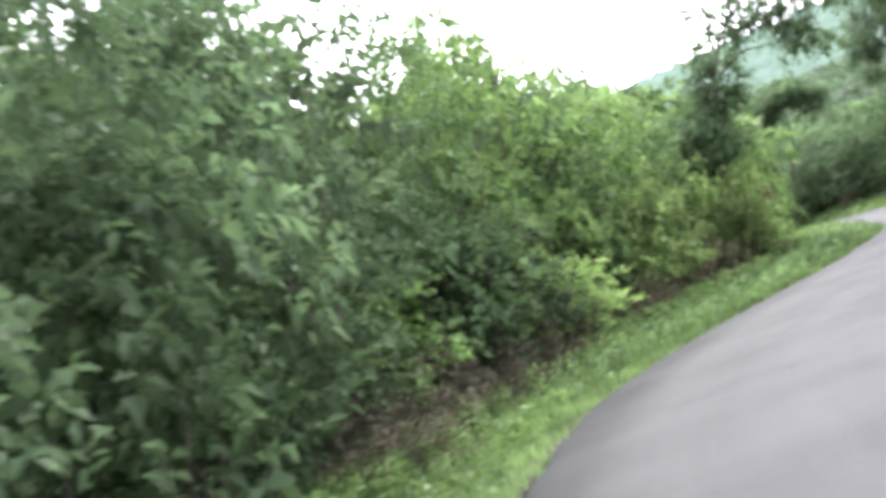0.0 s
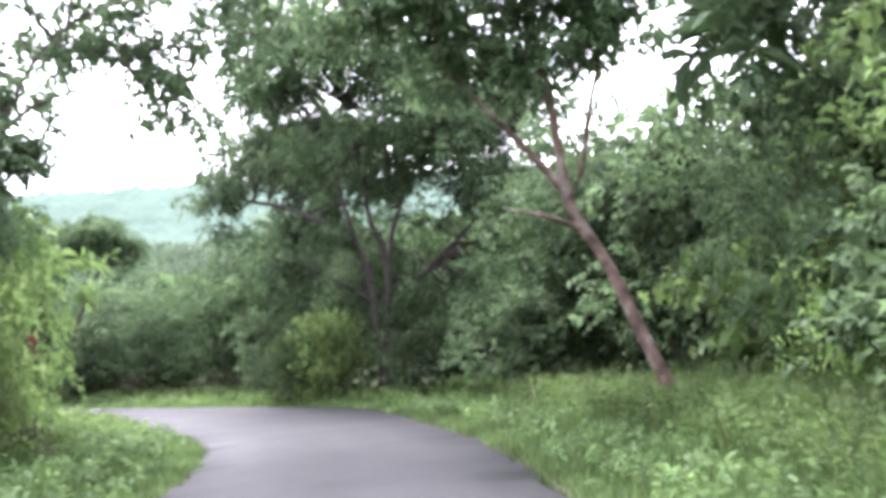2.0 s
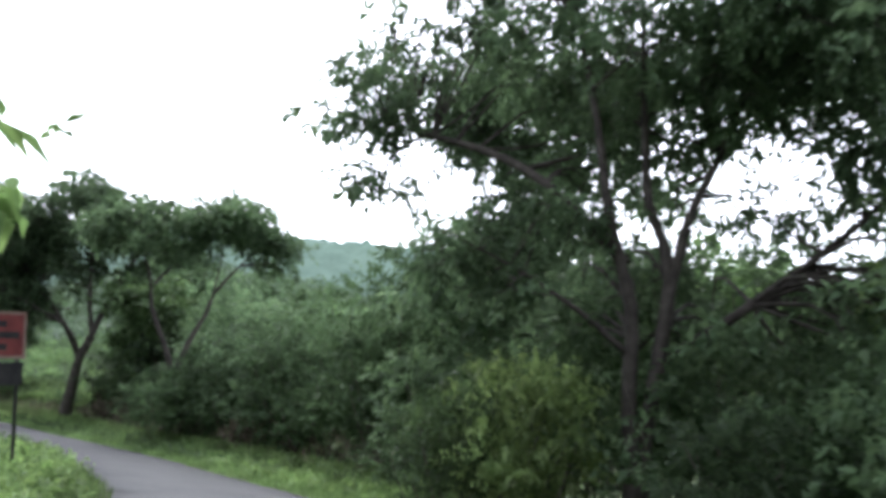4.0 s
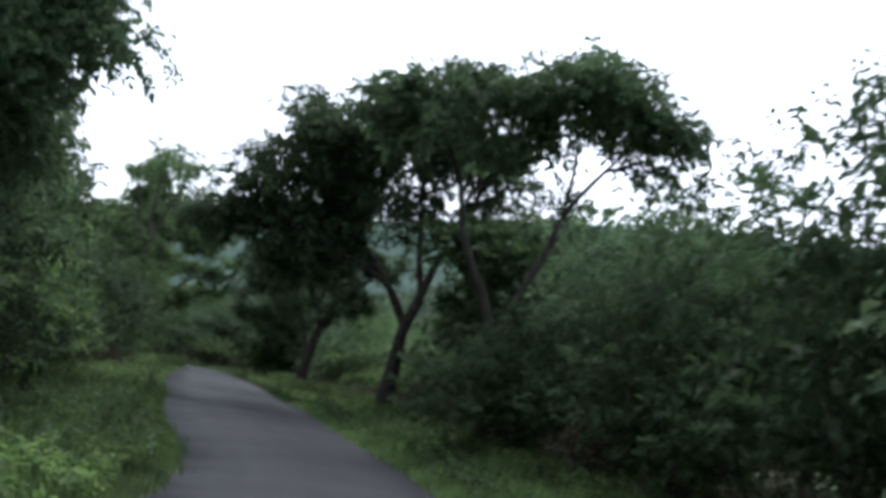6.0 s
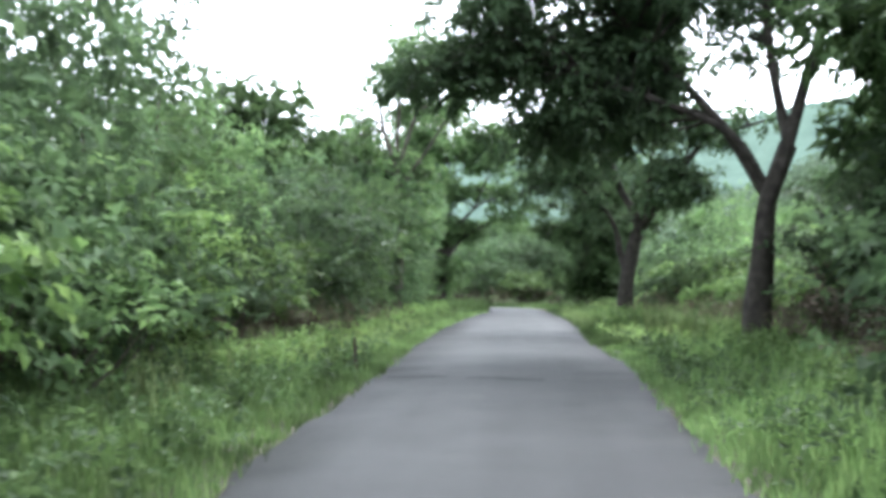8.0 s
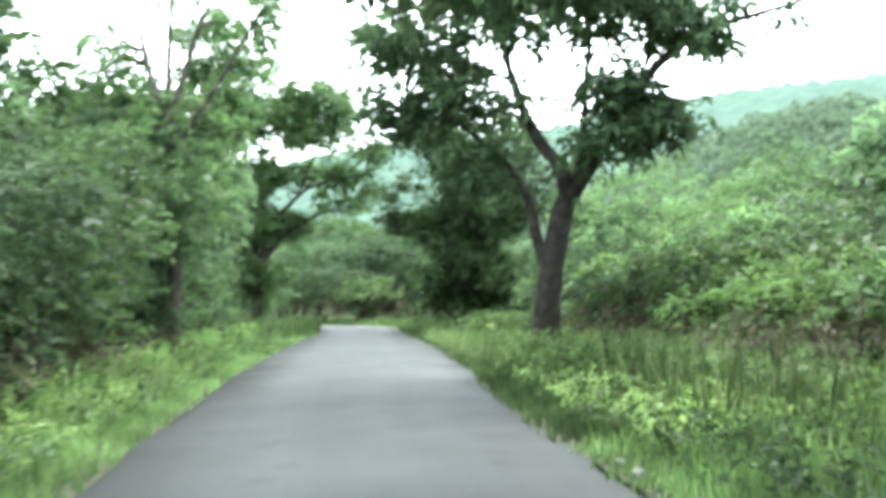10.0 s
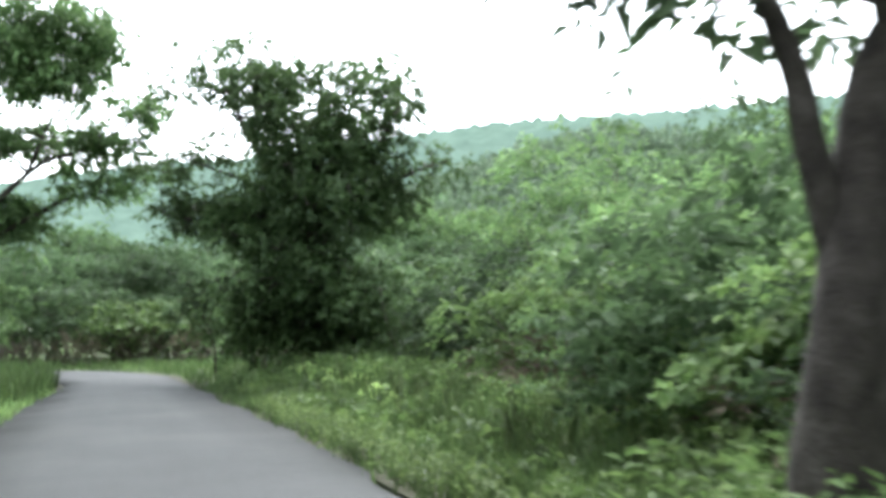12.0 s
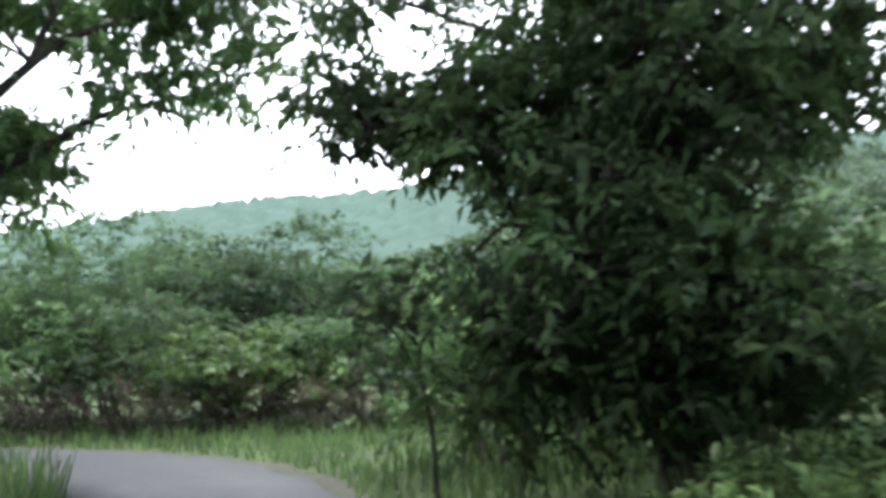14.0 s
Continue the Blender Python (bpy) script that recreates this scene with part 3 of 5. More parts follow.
# tall many-stemmed tree on the outside of the bend
tree("spreading_tree", "tall dark tree with several stems and drooping leaf sprays", (5.4, -4.2),
     [(0, 0, -0.25, 0.27), (0.02, 0, 0.4, 0.22), (0.02, 0.02, 0.9, 0.19), (0.05, 0.03, 1.4, 0.15)],
     [[(0, 0.03, 0.9, 0.13), (-0.15, 0.06, 2.2, 0.11), (-0.19, 0.08, 3.4, 0.1), (-0.65, 0.26, 4.9, 0.07), (-1.2, 0.5, 7.4, 0.035)],
      [(0.04, 0.0, 1.0, 0.13), (0.24, -0.1, 2.9, 0.11), (0.26, -0.11, 4.1, 0.09), (-0.1, 0.05, 5.0, 0.07), (-0.3, 0.3, 8.2, 0.03)],
      [(0.26, -0.1, 3.3, 0.08), (0.49, -0.21, 4.7, 0.065), (0.75, -0.35, 5.6, 0.05), (1.4, -0.8, 7.8, 0.03)],
      [(-0.3, 0.15, 4.0, 0.08), (-1.3, 1.4, 5.3, 0.065), (-2.4, 3.0, 6.0, 0.045), (-3.7, 3.6, 6.2, 0.02)],
      [(-2.3, 2.85, 5.97, 0.03), (-2.76, 3.16, 5.4, 0.022), (-2.87, 3.2, 4.7, 0.01)],
      [(-0.17, 0.07, 2.7, 0.05), (-1.3, 0.5, 3.5, 0.032), (-2.7, 0.9, 4.1, 0.01)],
      [(0.2, 0.0, 2.6, 0.09), (1.2, -0.8, 3.6, 0.07), (2.4, -1.8, 5.0, 0.04), (3.0, -2.2, 6.2, 0.02)]],
     [((-0.8, 0.8, 10.2), (2.7, 2.3, 1.2), 46, 0.7), ((1.2, 0.8, 8.6), (3.3, 3.2, 2.4), 84, 0.75), ((-1.4, 3.8, 7.6), (1.3, 1.2, 0.9), 17, 0.5), ((0.9, -0.2, 6.4), (1.4, 1.3, 0.8), 26, 0.5), ((2.0, -0.8, 7.0), (1.5, 1.4, 0.9), 26, 0.55), ((-1.0, 2.2, 9.2), (2.2, 2.0, 1.2), 34, 0.6), ((2.8, -1.8, 8.0), (2.4, 2.2, 1.6), 44, 0.75), ((1.2, -2.6, 6.8), (1.8, 1.8, 1.2), 24, 0.65), ((-2.9, 3.25, 5.0), (0.55, 0.5, 0.5), 9, 0.32), ((-2.6, 0.9, 3.9), (0.6, 0.6, 0.6), 14, 0.28), ((-1.9, 0.7, 3.4), (0.7, 0.7, 0.5), 14, 0.3), ((-3.4, 3.45, 6.1), (0.9, 0.7, 0.3), 9, 0.35), ((-2.4, 2.8, 6.5), (1.3, 1.1, 0.45), 14, 0.4),
      ((-1.0, 1.0, 4.3), (0.9, 0.9, 0.5), 9, 0.42), ((1.3, 2.2, 6.0), (1.7, 1.5, 0.9), 20, 0.5), ((2.4, -1.8, 5.2), (2.1, 2.0, 1.8), 22, 0.52), ((2.6, -2.2, 3.2), (1.8, 1.7, 1.0), 22, 0.6), ((1.2, 2.6, 3.8), (1.8, 1.6, 1.2), 22, 0.6)],
     BARK_DARK, LEAF_DARK, 0.15, 27, seed=23, inner=0.15, droop=0.55)

# two flat-topped trees by the straight
flat_top = tree("umbrella_tree", "flat-topped tree with a crooked dark trunk beside the road", (4.24, 32.15),
     [(0, 0, -0.25, 0.34), (-0.02, 0, 0.5, 0.27), (0.05, 0, 1.6, 0.23), (0.2, 0, 2.8, 0.2), (0.6, 0, 4.0, 0.17)],
     [[(0.55, 0, 3.9, 0.14), (1.1, 0, 5.7, 0.11), (1.9, 0, 7.4, 0.07), (2.6, 0, 9.4, 0.03)],
      [(0.25, 0, 3.0, 0.13), (-0.6, 0.1, 4.4, 0.1), (-1.7, 0.2, 5.8, 0.07), (-3.6, 0.3, 7.6, 0.03)],
      [(0.6, 0, 4.0, 0.12), (0.3, 0.3, 6.0, 0.09), (0.0, 0.4, 9.4, 0.04)],
      [(0.2, 0, 3.2, 0.09), (-0.4, -0.2, 4.2, 0.07), (-1.8, -0.3, 4.9, 0.05), (-3.2, -0.4, 5.4, 0.02)]],
     [((-0.6, 0.2, 9.2), (3.7, 3.2, 1.7), 112, 0.7), ((-3.4, 0.2, 7.7), (2.2, 2.2, 1.5), 52, 0.65), ((-5.0, 0, 6.7), (1.1, 1.4, 0.8), 13, 0.55), ((1.8, 0, 8.2), (1.5, 1.6, 1.4), 26, 0.65),
      ((-0.8, 0.6, 6.9), (2.8, 2.2, 1.0), 44, 0.65), ((-3.0, 0.4, 5.4), (1.9, 1.6, 1.0), 36, 0.62), ((-4.6, 0.6, 5.8), (1.2, 1.2, 0.8), 20, 0.55), ((-5.6, 0.4, 6.2), (0.9, 1.0, 0.6), 12, 0.5), ((-6.2, 0.4, 5.6), (1.0, 1.2, 0.6), 16, 0.48), ((-3.4, 0.8, 4.6), (1.8, 1.4, 0.6), 26, 0.55), ((2.3, 0.2, 6.9), (1.2, 1.2, 0.7), 14, 0.5)],
     BARK_DARK, LEAF_DARK, 0.19, 20, seed=24, inner=0.2)
flat_top.scale = (0.94, 0.94, 0.94)
tree("umbrella_tree", "crooked flat-topped tree with gappy branches over the thicket", (5.0, 19.5),
     [(0.1, 0, -0.2, 0.19), (0.1, 0, 1.2, 0.15), (0.05, 0, 2.3, 0.13)],
     [[(0.05, 0, 2.1, 0.11), (-0.25, 0, 3.0, 0.1), (-0.75, 0, 4.0, 0.08), (-0.95, 0, 4.8, 0.06), (-0.5, 0.1, 5.6, 0.045), (0.6, 0.2, 6.5, 0.02)],
      [(-0.9, 0, 4.5, 0.06), (-1.2, -0.1, 5.6, 0.045), (-2.0, -0.2, 6.9, 0.02)],
      [(0.1, 0, 2.2, 0.11), (0.45, 0, 3.4, 0.09), (0.85, 0, 4.3, 0.075), (1.1, 0, 5.1, 0.06), (2.2, -0.1, 6.6, 0.025)],
      [(1.0, 0, 4.9, 0.045), (1.15, 0.2, 6.4, 0.035), (0.9, 0.3, 7.8, 0.02)]],
     [((1.0, 0, 7.2), (1.6, 1.4, 0.9), 54, 0.46), ((2.6, -0.1, 6.9), (0.9, 0.9, 0.6), 20, 0.4), ((0.3, 0.1, 6.1), (1.2, 1.0, 0.4), 14, 0.36), ((-1.5, 0, 6.7), (1.6, 1.4, 0.8), 32, 0.48), ((2.9, -0.1, 6.1), (0.7, 0.7, 0.3), 6, 0.33)],
     BARK_DARK, LEAF_DARK, 0.155, 34, seed=25)

tree("spreading_tree", "tall dark leafy tree standing in the thicket", (10.2, 5.6),
     [(0, 0, -0.2, 0.24), (0.1, 0, 2.4, 0.18), (0, 0, 5.0, 0.14)],
     [[(0, 0, 4.4, 0.1), (-1.2, 0.2, 6.6, 0.07), (-1.8, 0.3, 9.0, 0.03)], [(0, 0, 4.6, 0.1), (1.2, 0.2, 6.8, 0.07), (1.8, 0.3, 9.2, 0.03)], [(0, 0, 5.0, 0.1), (0, -0.4, 9.6, 0.03)]],
     [((-0.3, 0, 8.4), (3.2, 2.8, 2.4), 64, 0.75), ((0, 0, 5.2), (2.8, 2.4, 1.8), 40, 0.75)],
     BARK_DARK, LEAF_DARK, 0.155, 36, seed=33)

# leafy tree on the inner side of the straight
tree("leafy_tree", "tall round leafy tree hanging over the grass verge", (-4.6, 16.0),
     [(0, 0, -0.2, 0.24), (0.1, 0.1, 2.2, 0.18), (0.2, 0.1, 4.4, 0.14)],
     [[(0.2, 0.1, 4.2, 0.11), (1.0, 0.0, 5.8, 0.07), (1.6, 0.0, 7.4, 0.03)], [(0.2, 0.1, 4.2, 0.11), (-0.8, 0.6, 6.0, 0.08), (-1.2, 0.8, 8.4, 0.03)],
      [(0.2, 0.1, 4.4, 0.1), (0.2, -0.8, 6.2, 0.07), (0.4, -1.2, 8.0, 0.03)]],
     [((-0.9, 0, 7.8), (2.8, 3.0, 3.0), 100, 0.75), ((0.9, -0.1, 6.1), (1.2, 1.6, 1.2), 36, 0.55), ((1.1, 0.0, 4.3), (1.0, 1.3, 1.0), 24, 0.5), ((-1.6, 1.0, 4.4), (1.8, 2.4, 1.8), 26, 0.75)],
     BARK_DARK, LEAF_DARK, 0.155, 36, seed=26)

# overhanging tree on the inner side of the bend
tree("drooping_tree", "dark tree with drooping leaf sprays hanging over the bend", (-8.0, -12.0),
     [(0, 0, -0.2, 0.2), (0.1, -0.1, 1.8, 0.16), (0.2, -0.2, 3.6, 0.13)],
     [[(0.2, -0.2, 3.5, 0.08), (0.7, -0.5, 5.4, 0.05), (1.6, -1.1, 7.0, 0.032), (3.2, -2.2, 7.6, 0.015)], [(1.4, -1.0, 6.7, 0.04), (2.3, -1.5, 6.4, 0.03), (2.9, -1.8, 5.5, 0.012)],
      [(1.6, -1.1, 7.0, 0.04), (1.9, -1.2, 8.2, 0.03), (2.4, -1.4, 9.2, 0.012)], [(0.7, -0.5, 5.4, 0.05), (1.5, -0.8, 6.0, 0.03), (2.3, -1.1, 5.9, 0.015)]],
     [((1.6, -0.7, 7.5), (1.4, 1.4, 0.8), 30, 0.27), ((2.3, -1.2, 6.4), (1.3, 1.2, 0.9), 26, 0.24), ((3.0, -1.7, 5.7), (0.9, 0.8, 0.9), 20, 0.22), ((3.6, -2.0, 7.0), (1.6, 1.5, 0.9), 32, 0.25), ((4.5, -2.5, 7.4), (1.4, 1.3, 0.8), 24, 0.25), ((0.8, -0.4, 5.6), (0.9, 0.9, 1.0), 32, 0.3), ((2.2, -1.3, 8.7), (2.2, 2.2, 0.9), 40, 0.3),
      ((0.0, 0.0, 3.8), (1.0, 1.0, 1.7), 46, 0.5), ((-0.3, 0.4, 1.6), (0.7, 0.7, 0.9), 12, 0.45)],
     BARK_GREY, LEAF_DARK, 0.13, 44, seed=27, droop=0.75)

# forked tree by the verge
tree("forked_tree", "old forked tree with a thick dark trunk beside the verge", (1.95, 42.4),
     [(-0.03, 0, -0.25, 0.34), (-0.07, 0, 0.25, 0.26), (-0.06, 0, 0.9, 0.21), (0.0, 0, 1.5, 0.2), (0.12, 0, 2.0, 0.19), (0.25, 0, 2.55, 0.17), (0.4, -0.03, 2.9, 0.09)],
     [[(0.36, -0.03, 2.75, 0.15), (0.76, -0.08, 3.33, 0.12), (1.45, -0.15, 4.35, 0.085), (2.29, -0.24, 5.08, 0.06), (3.41, -0.36, 5.43, 0.035), (4.3, -0.5, 5.6, 0.015)],
      [(0.3, -0.02, 2.7, 0.12), (0.22, 0.0, 3.19, 0.105), (-0.16, 0.35, 3.88, 0.095), (-0.52, 1.1, 5.17, 0.07), (-0.8, 1.6, 6.8, 0.04)],
      [(-0.02, 0, 1.45, 0.1), (-0.1, 0.01, 2.0, 0.085), (-0.21, 0.03, 2.57, 0.07), (-0.6, 0.1, 3.3, 0.05), (-1.4, 0.2, 4.0, 0.025)],
      [(0.5, -0.05, 3.0, 0.07), (0.65, -0.1, 4.2, 0.05), (0.8, -0.1, 5.8, 0.03)],
      [(1.4, -0.15, 4.3, 0.05), (1.65, 0.0, 5.0, 0.035), (1.5, 0.1, 6.4, 0.02)],
      [(-0.4, 0.8, 4.7, 0.045), (-1.25, 0.6, 5.0, 0.03), (-2.2, 0.4, 5.25, 0.015)]],
     [((-2.3, 0.3, 4.05), (0.85, 0.8, 0.3), 12, 0.35), ((-1.2, 0.2, 4.25), (1.0, 0.9, 0.45), 18, 0.37), ((-2.2, 0.3, 5.1), (1.1, 1.0, 0.35), 14, 0.37), ((-1.2, 0.2, 5.7), (1.3, 1.2, 0.6), 20, 0.42),
      ((0.9, -0.1, 4.1), (0.5, 0.6, 0.75), 18, 0.33), ((1.5, -0.15, 3.75), (0.75, 0.7, 0.35), 12, 0.33), ((2.0, -0.3, 4.0), (0.4, 0.4, 0.2), 4, 0.28), ((0.2, 0, 6.9), (2.6, 2.2, 0.9), 46, 0.5),
      ((2.9, -0.3, 5.5), (1.3, 0.6, 0.35), 20, 0.24), ((1.4, -0.1, 5.3), (1.1, 0.6, 0.5), 22, 0.25), ((2.4, -0.25, 5.0), (0.8, 0.5, 0.25), 9, 0.22), ((0.75, -0.1, 5.6), (0.6, 0.5, 0.4), 8, 0.3), ((1.6, 0.05, 6.0), (0.8, 0.6, 0.4), 11, 0.3), ((-0.6, 0.1, 3.2), (0.7, 0.6, 0.45), 9, 0.34)],
     BARK_DARK, LEAF_DARK, 0.15, 40, seed=28)

# big dark tree at the last bend
tree("bushy_tree", "big dark bushy tree leafy down to the ground at the bend", (1.2, 62.0),
     [(0, 0, -0.2, 0.24), (-0.1, 0, 2.0, 0.18), (0, 0, 4.0, 0.14)],
     [[(0, 0, 2.6, 0.12), (-0.9, 0.1, 4.2, 0.08), (-1.8, 0.3, 6.0, 0.03)], [(0, 0, 2.8, 0.12), (1.1, -0.1, 4.4, 0.08), (1.8, -0.3, 5.9, 0.03)], [(0, 0, 4.0, 0.1), (0.1, 0.1, 6.2, 0.03)],
      [(-0.1, 0, 2.4, 0.07), (-1.2, 0.2, 3.1, 0.05), (-3.2, 0.5, 3.5, 0.02)], [(0.6, -0.1, 3.6, 0.06), (1.6, -0.2, 4.1, 0.045), (2.7, -0.4, 4.5, 0.02)], [(-0.5, 0.1, 3.6, 0.05), (-1.7, 0.3, 4.2, 0.035), (-2.8, 0.4, 4.7, 0.015)]],
     [((-1.4, 0.3, 6.1), (1.25, 1.3, 0.8), 28, 0.46), ((1.05, -0.3, 5.9), (1.0, 1.0, 0.6), 20, 0.42), ((-0.1, 0, 5.1), (1.4, 1.4, 0.9), 36, 0.5), ((-2.6, 0.4, 4.7), (0.7, 0.7, 0.4), 9, 0.38), ((-2.8, 0.4, 3.55), (1.0, 0.8, 0.3), 14, 0.38),
      ((2.3, -0.35, 4.5), (0.6, 0.6, 0.3), 7, 0.34), ((1.2, -0.2, 3.7), (0.8, 0.8, 0.6), 16, 0.42), ((1.3, -0.3, 4.8), (0.9, 0.9, 0.5), 14, 0.4), ((-0.2, 0, 3.7), (1.5, 1.4, 1.0), 44, 0.55), ((-0.15, 0, 2.0), (1.5, 1.3, 1.6), 52, 0.5), ((-0.2, -0.9, 2.4), (0.9, 0.4, 0.8), 22, 0.42), ((0.5, -0.9, 1.5), (0.9, 0.4, 0.8), 18, 0.42), ((-1.5, 0.3, 2.9), (0.9, 0.9, 0.8), 20, 0.48), ((-1.5, 0.3, 1.5), (0.8, 0.8, 0.8), 14, 0.45), ((-0.2, -0.2, 0.8), (1.5, 1.3, 0.7), 20, 0.5)],
     BARK_DARK, LEAF_MID, 0.15, 29, seed=29, inner=0.2)
tree("sapling", "thin crooked sapling at the edge of the bend", (-1.0, 62.2),
     [(0.05, 0, -0.1, 0.028), (0.0, 0, 0.6, 0.024), (-0.1, 0, 1.2, 0.02)],
     [[(-0.1, 0, 1.1, 0.016), (-0.3, 0.1, 1.5, 0.01), (-0.7, 0.1, 1.7, 0.005)], [(-0.1, 0, 1.2, 0.016), (0.1, 0, 1.7, 0.01), (0.3, 0, 2.1, 0.005)]],
     [((-0.5, 0.1, 1.7), (0.4, 0.4, 0.2), 5, 0.24), ((0.2, 0, 2.0), (0.4, 0.4, 0.3), 5, 0.24)],
     BARK_DARK, LEAF_DARK, 0.12, 26, seed=36)

# open-branched tree on the left of the last bend
tree("open_tree", "open-branched tree reaching over the bend", (-6.8, 66.0),
     [(0, 0, -0.2, 0.2), (0.1, 0, 1.4, 0.17), (0.3, 0, 2.6, 0.14)],
     [[(0.3, 0, 2.5, 0.1), (1.1, -0.2, 3.4, 0.08), (1.8, -0.28, 3.8, 0.06), (2.5, -0.4, 4.16, 0.045), (4.0, -0.6, 4.4, 0.015)],
      [(0.3, 0, 2.6, 0.11), (0.7, -0.1, 3.7, 0.085), (1.33, -0.2, 4.43, 0.07), (2.1, -0.3, 5.05, 0.05), (2.9, -0.45, 5.25, 0.035), (4.4, -0.7, 6.1, 0.012)],
      [(0.3, 0, 2.6, 0.11), (0.3, 0.2, 4.8, 0.08), (0.3, 0.3, 8.0, 0.045), (-0.8, 0.2, 10.6, 0.015)],
      [(0.3, 0, 2.5, 0.1), (-0.9, 0.2, 4.2, 0.06), (-1.8, 0.3, 5.8, 0.03)],
      [(1.6, -0.25, 4.65, 0.05), (2.1, -0.3, 5.8, 0.035), (2.9, -0.4, 6.8, 0.012)]],
     [((3.6, -0.55, 4.4), (0.9, 0.7, 0.25), 12, 0.33), ((3.2, -0.5, 5.4), (1.0, 0.8, 0.3), 14, 0.34), ((4.0, -0.7, 6.2), (0.8, 0.8, 0.3), 11, 0.33), ((2.6, -0.4, 6.7), (1.2, 1.0, 0.45), 17, 0.36), ((1.5, -0.3, 3.9), (0.6, 0.6, 0.3), 8, 0.33),
      ((0.2, 0.2, 7.8), (2.8, 2.4, 1.3), 96, 0.48), ((2.8, -0.3, 7.8), (1.3, 1.2, 0.8), 32, 0.42), ((-0.6, 0.1, 9.2), (1.7, 1.5, 0.8), 34, 0.45), ((-1.4, 0.2, 10.8), (1.2, 1.1, 0.7), 20, 0.42), ((-1.4, 0.2, 5.6), (1.8, 1.6, 1.2), 54, 0.5), ((0.7, 0.2, 5.4), (1.7, 1.5, 0.9), 44, 0.44), ((-0.5, 0.3, 3.4), (1.9, 1.6, 1.1), 44, 0.5), ((-0.4, 0.2, 1.5), (1.5, 1.3, 0.9), 22, 0.5)],
     BARK_DARK, LEAF_MID, 0.155, 36, seed=30)

# slender tall tree with thin open branches
tree("slender_tree", "tall slender tree with thin twiggy open branches", (-5.6, 49.0),
     [(0, 0, -0.2, 0.17), (0.1, 0, 2.5, 0.14), (0.0, 0.1, 5.2, 0.1)],
     [[(0, 0.1, 5.0, 0.08), (0.7, 0, 6.8, 0.06), (1.5, -0.2, 8.8, 0.02)], [(0, 0.1, 5.1, 0.08), (-0.6, 0.3, 7.0, 0.05), (-1.0, 0.4, 9.2, 0.02)],
      [(0, 0.1, 5.2, 0.07), (0.2, 0, 7.4, 0.05), (0.3, 0.1, 9.8, 0.02)], [(0.05, 0.1, 4.4, 0.06), (1.2, -0.4, 5.8, 0.04), (2.4, -0.8, 7.4, 0.02)]],
     [((0.4, 0, 8.6), (2.2, 1.8, 1.2), 46, 0.4), ((1.9, -0.5, 7.0), (1.0, 0.9, 0.6), 14, 0.36), ((-0.9, 0.3, 6.6), (1.0, 0.9, 0.7), 14, 0.36), ((0.1, 0.1, 5.0), (1.1, 1.0, 1.0), 26, 0.42), ((0.0, 0.1, 3.2), (1.2, 1.1, 0.9), 18, 0.42)],
     BARK_GREY, LEAF_MID, 0.15, 22, seed=31, fine=3)

# plain trees of the woods behind: three kinds, repeated
WOOD = []
for k, (mat, tall) in enumerate([(LEAF_DARK, 7.0), (LEAF_MID, 7.5), (LEAF_FRESH, 6.0)]):
    WOOD.append(tree("woodland_tree", ["dark woodland tree behind the thicket", "mid-green woodland tree behind the thicket", "fresh green woodland tree behind the thicket"][k],
                     (14 + 4 * k, 52 + 3 * k), [(0, 0, -0.3, 0.2), (0.1, 0.1, 2.0, 0.15), (0.2, 0, 3.6, 0.11)],
                     [[(0.2, 0, 3.2, 0.09), (1.2, 0.4, 4.6, 0.06), (1.8, 0.6, tall - 1, 0.02)], [(0.2, 0, 3.4, 0.09), (-1.0, 0.3, 4.8, 0.06), (-1.6, 0.2, tall - 1.2, 0.02)],
                      [(0.2, 0, 3.5, 0.08), (0.2, -0.4, tall - 0.8, 0.02)]],
                     [((0, 0, tall - 2.2), (2.6, 2.6, 2.0), 40, 0.85)], BARK_GREY, mat, 0.3, 8, 6, seed=40 + k, fine=0, flat=0.75))


def wood(kind, x, y, size=1.0, turn=0.0):
    return copy_thing(WOOD[kind], Matrix.LocRotScale((x, y, 0), Euler((0, 0, turn)), (size, size, size)))


# ---- thicket along both sides ----
g = np.random.default_rng(77)


def thicket(side, y0, y1, off, step, size, tall, tall2, tall3, kinds, behind=("tall_dark", "tall")):
    """Rows of bushes along one side of the road: the front row, taller scrub behind it, and trees behind that."""
    i0, i1 = row_at(y0, side), row_at(y1, side)
    pitch = np.linalg.norm(np.diff(LEFT, axis=0), axis=1).mean()
    for n, i in enumerate(range(i0, i1, max(1, int(step / pitch)))):
        sz = size * g.uniform(0.8, 1.15)
        p = beside(side, i, off + 1.5 * sz + g.uniform(-0.4, 0.5))
        bush(kinds[n % len(kinds)], *p, sz, tall * g.uniform(0.85, 1.15), g.uniform(0, 6.28))
        q = beside(side, i + 4, off + 4.6 + g.uniform(-0.5, 0.8))
        if tall2:
            bush(behind[n % len(behind)], *q, g.uniform(0.9, 1.1), tall2 * g.uniform(0.75, 1.05), g.uniform(0, 6.28))
        if tall3 and n % 3 == 0:
            r = beside(side, i + 8, off + 8.5 + g.uniform(-1, 2))
            wood(int(g.integers(0, 3)), *r, tall3 * g.uniform(0.85, 1.1), g.uniform(0, 6.28))


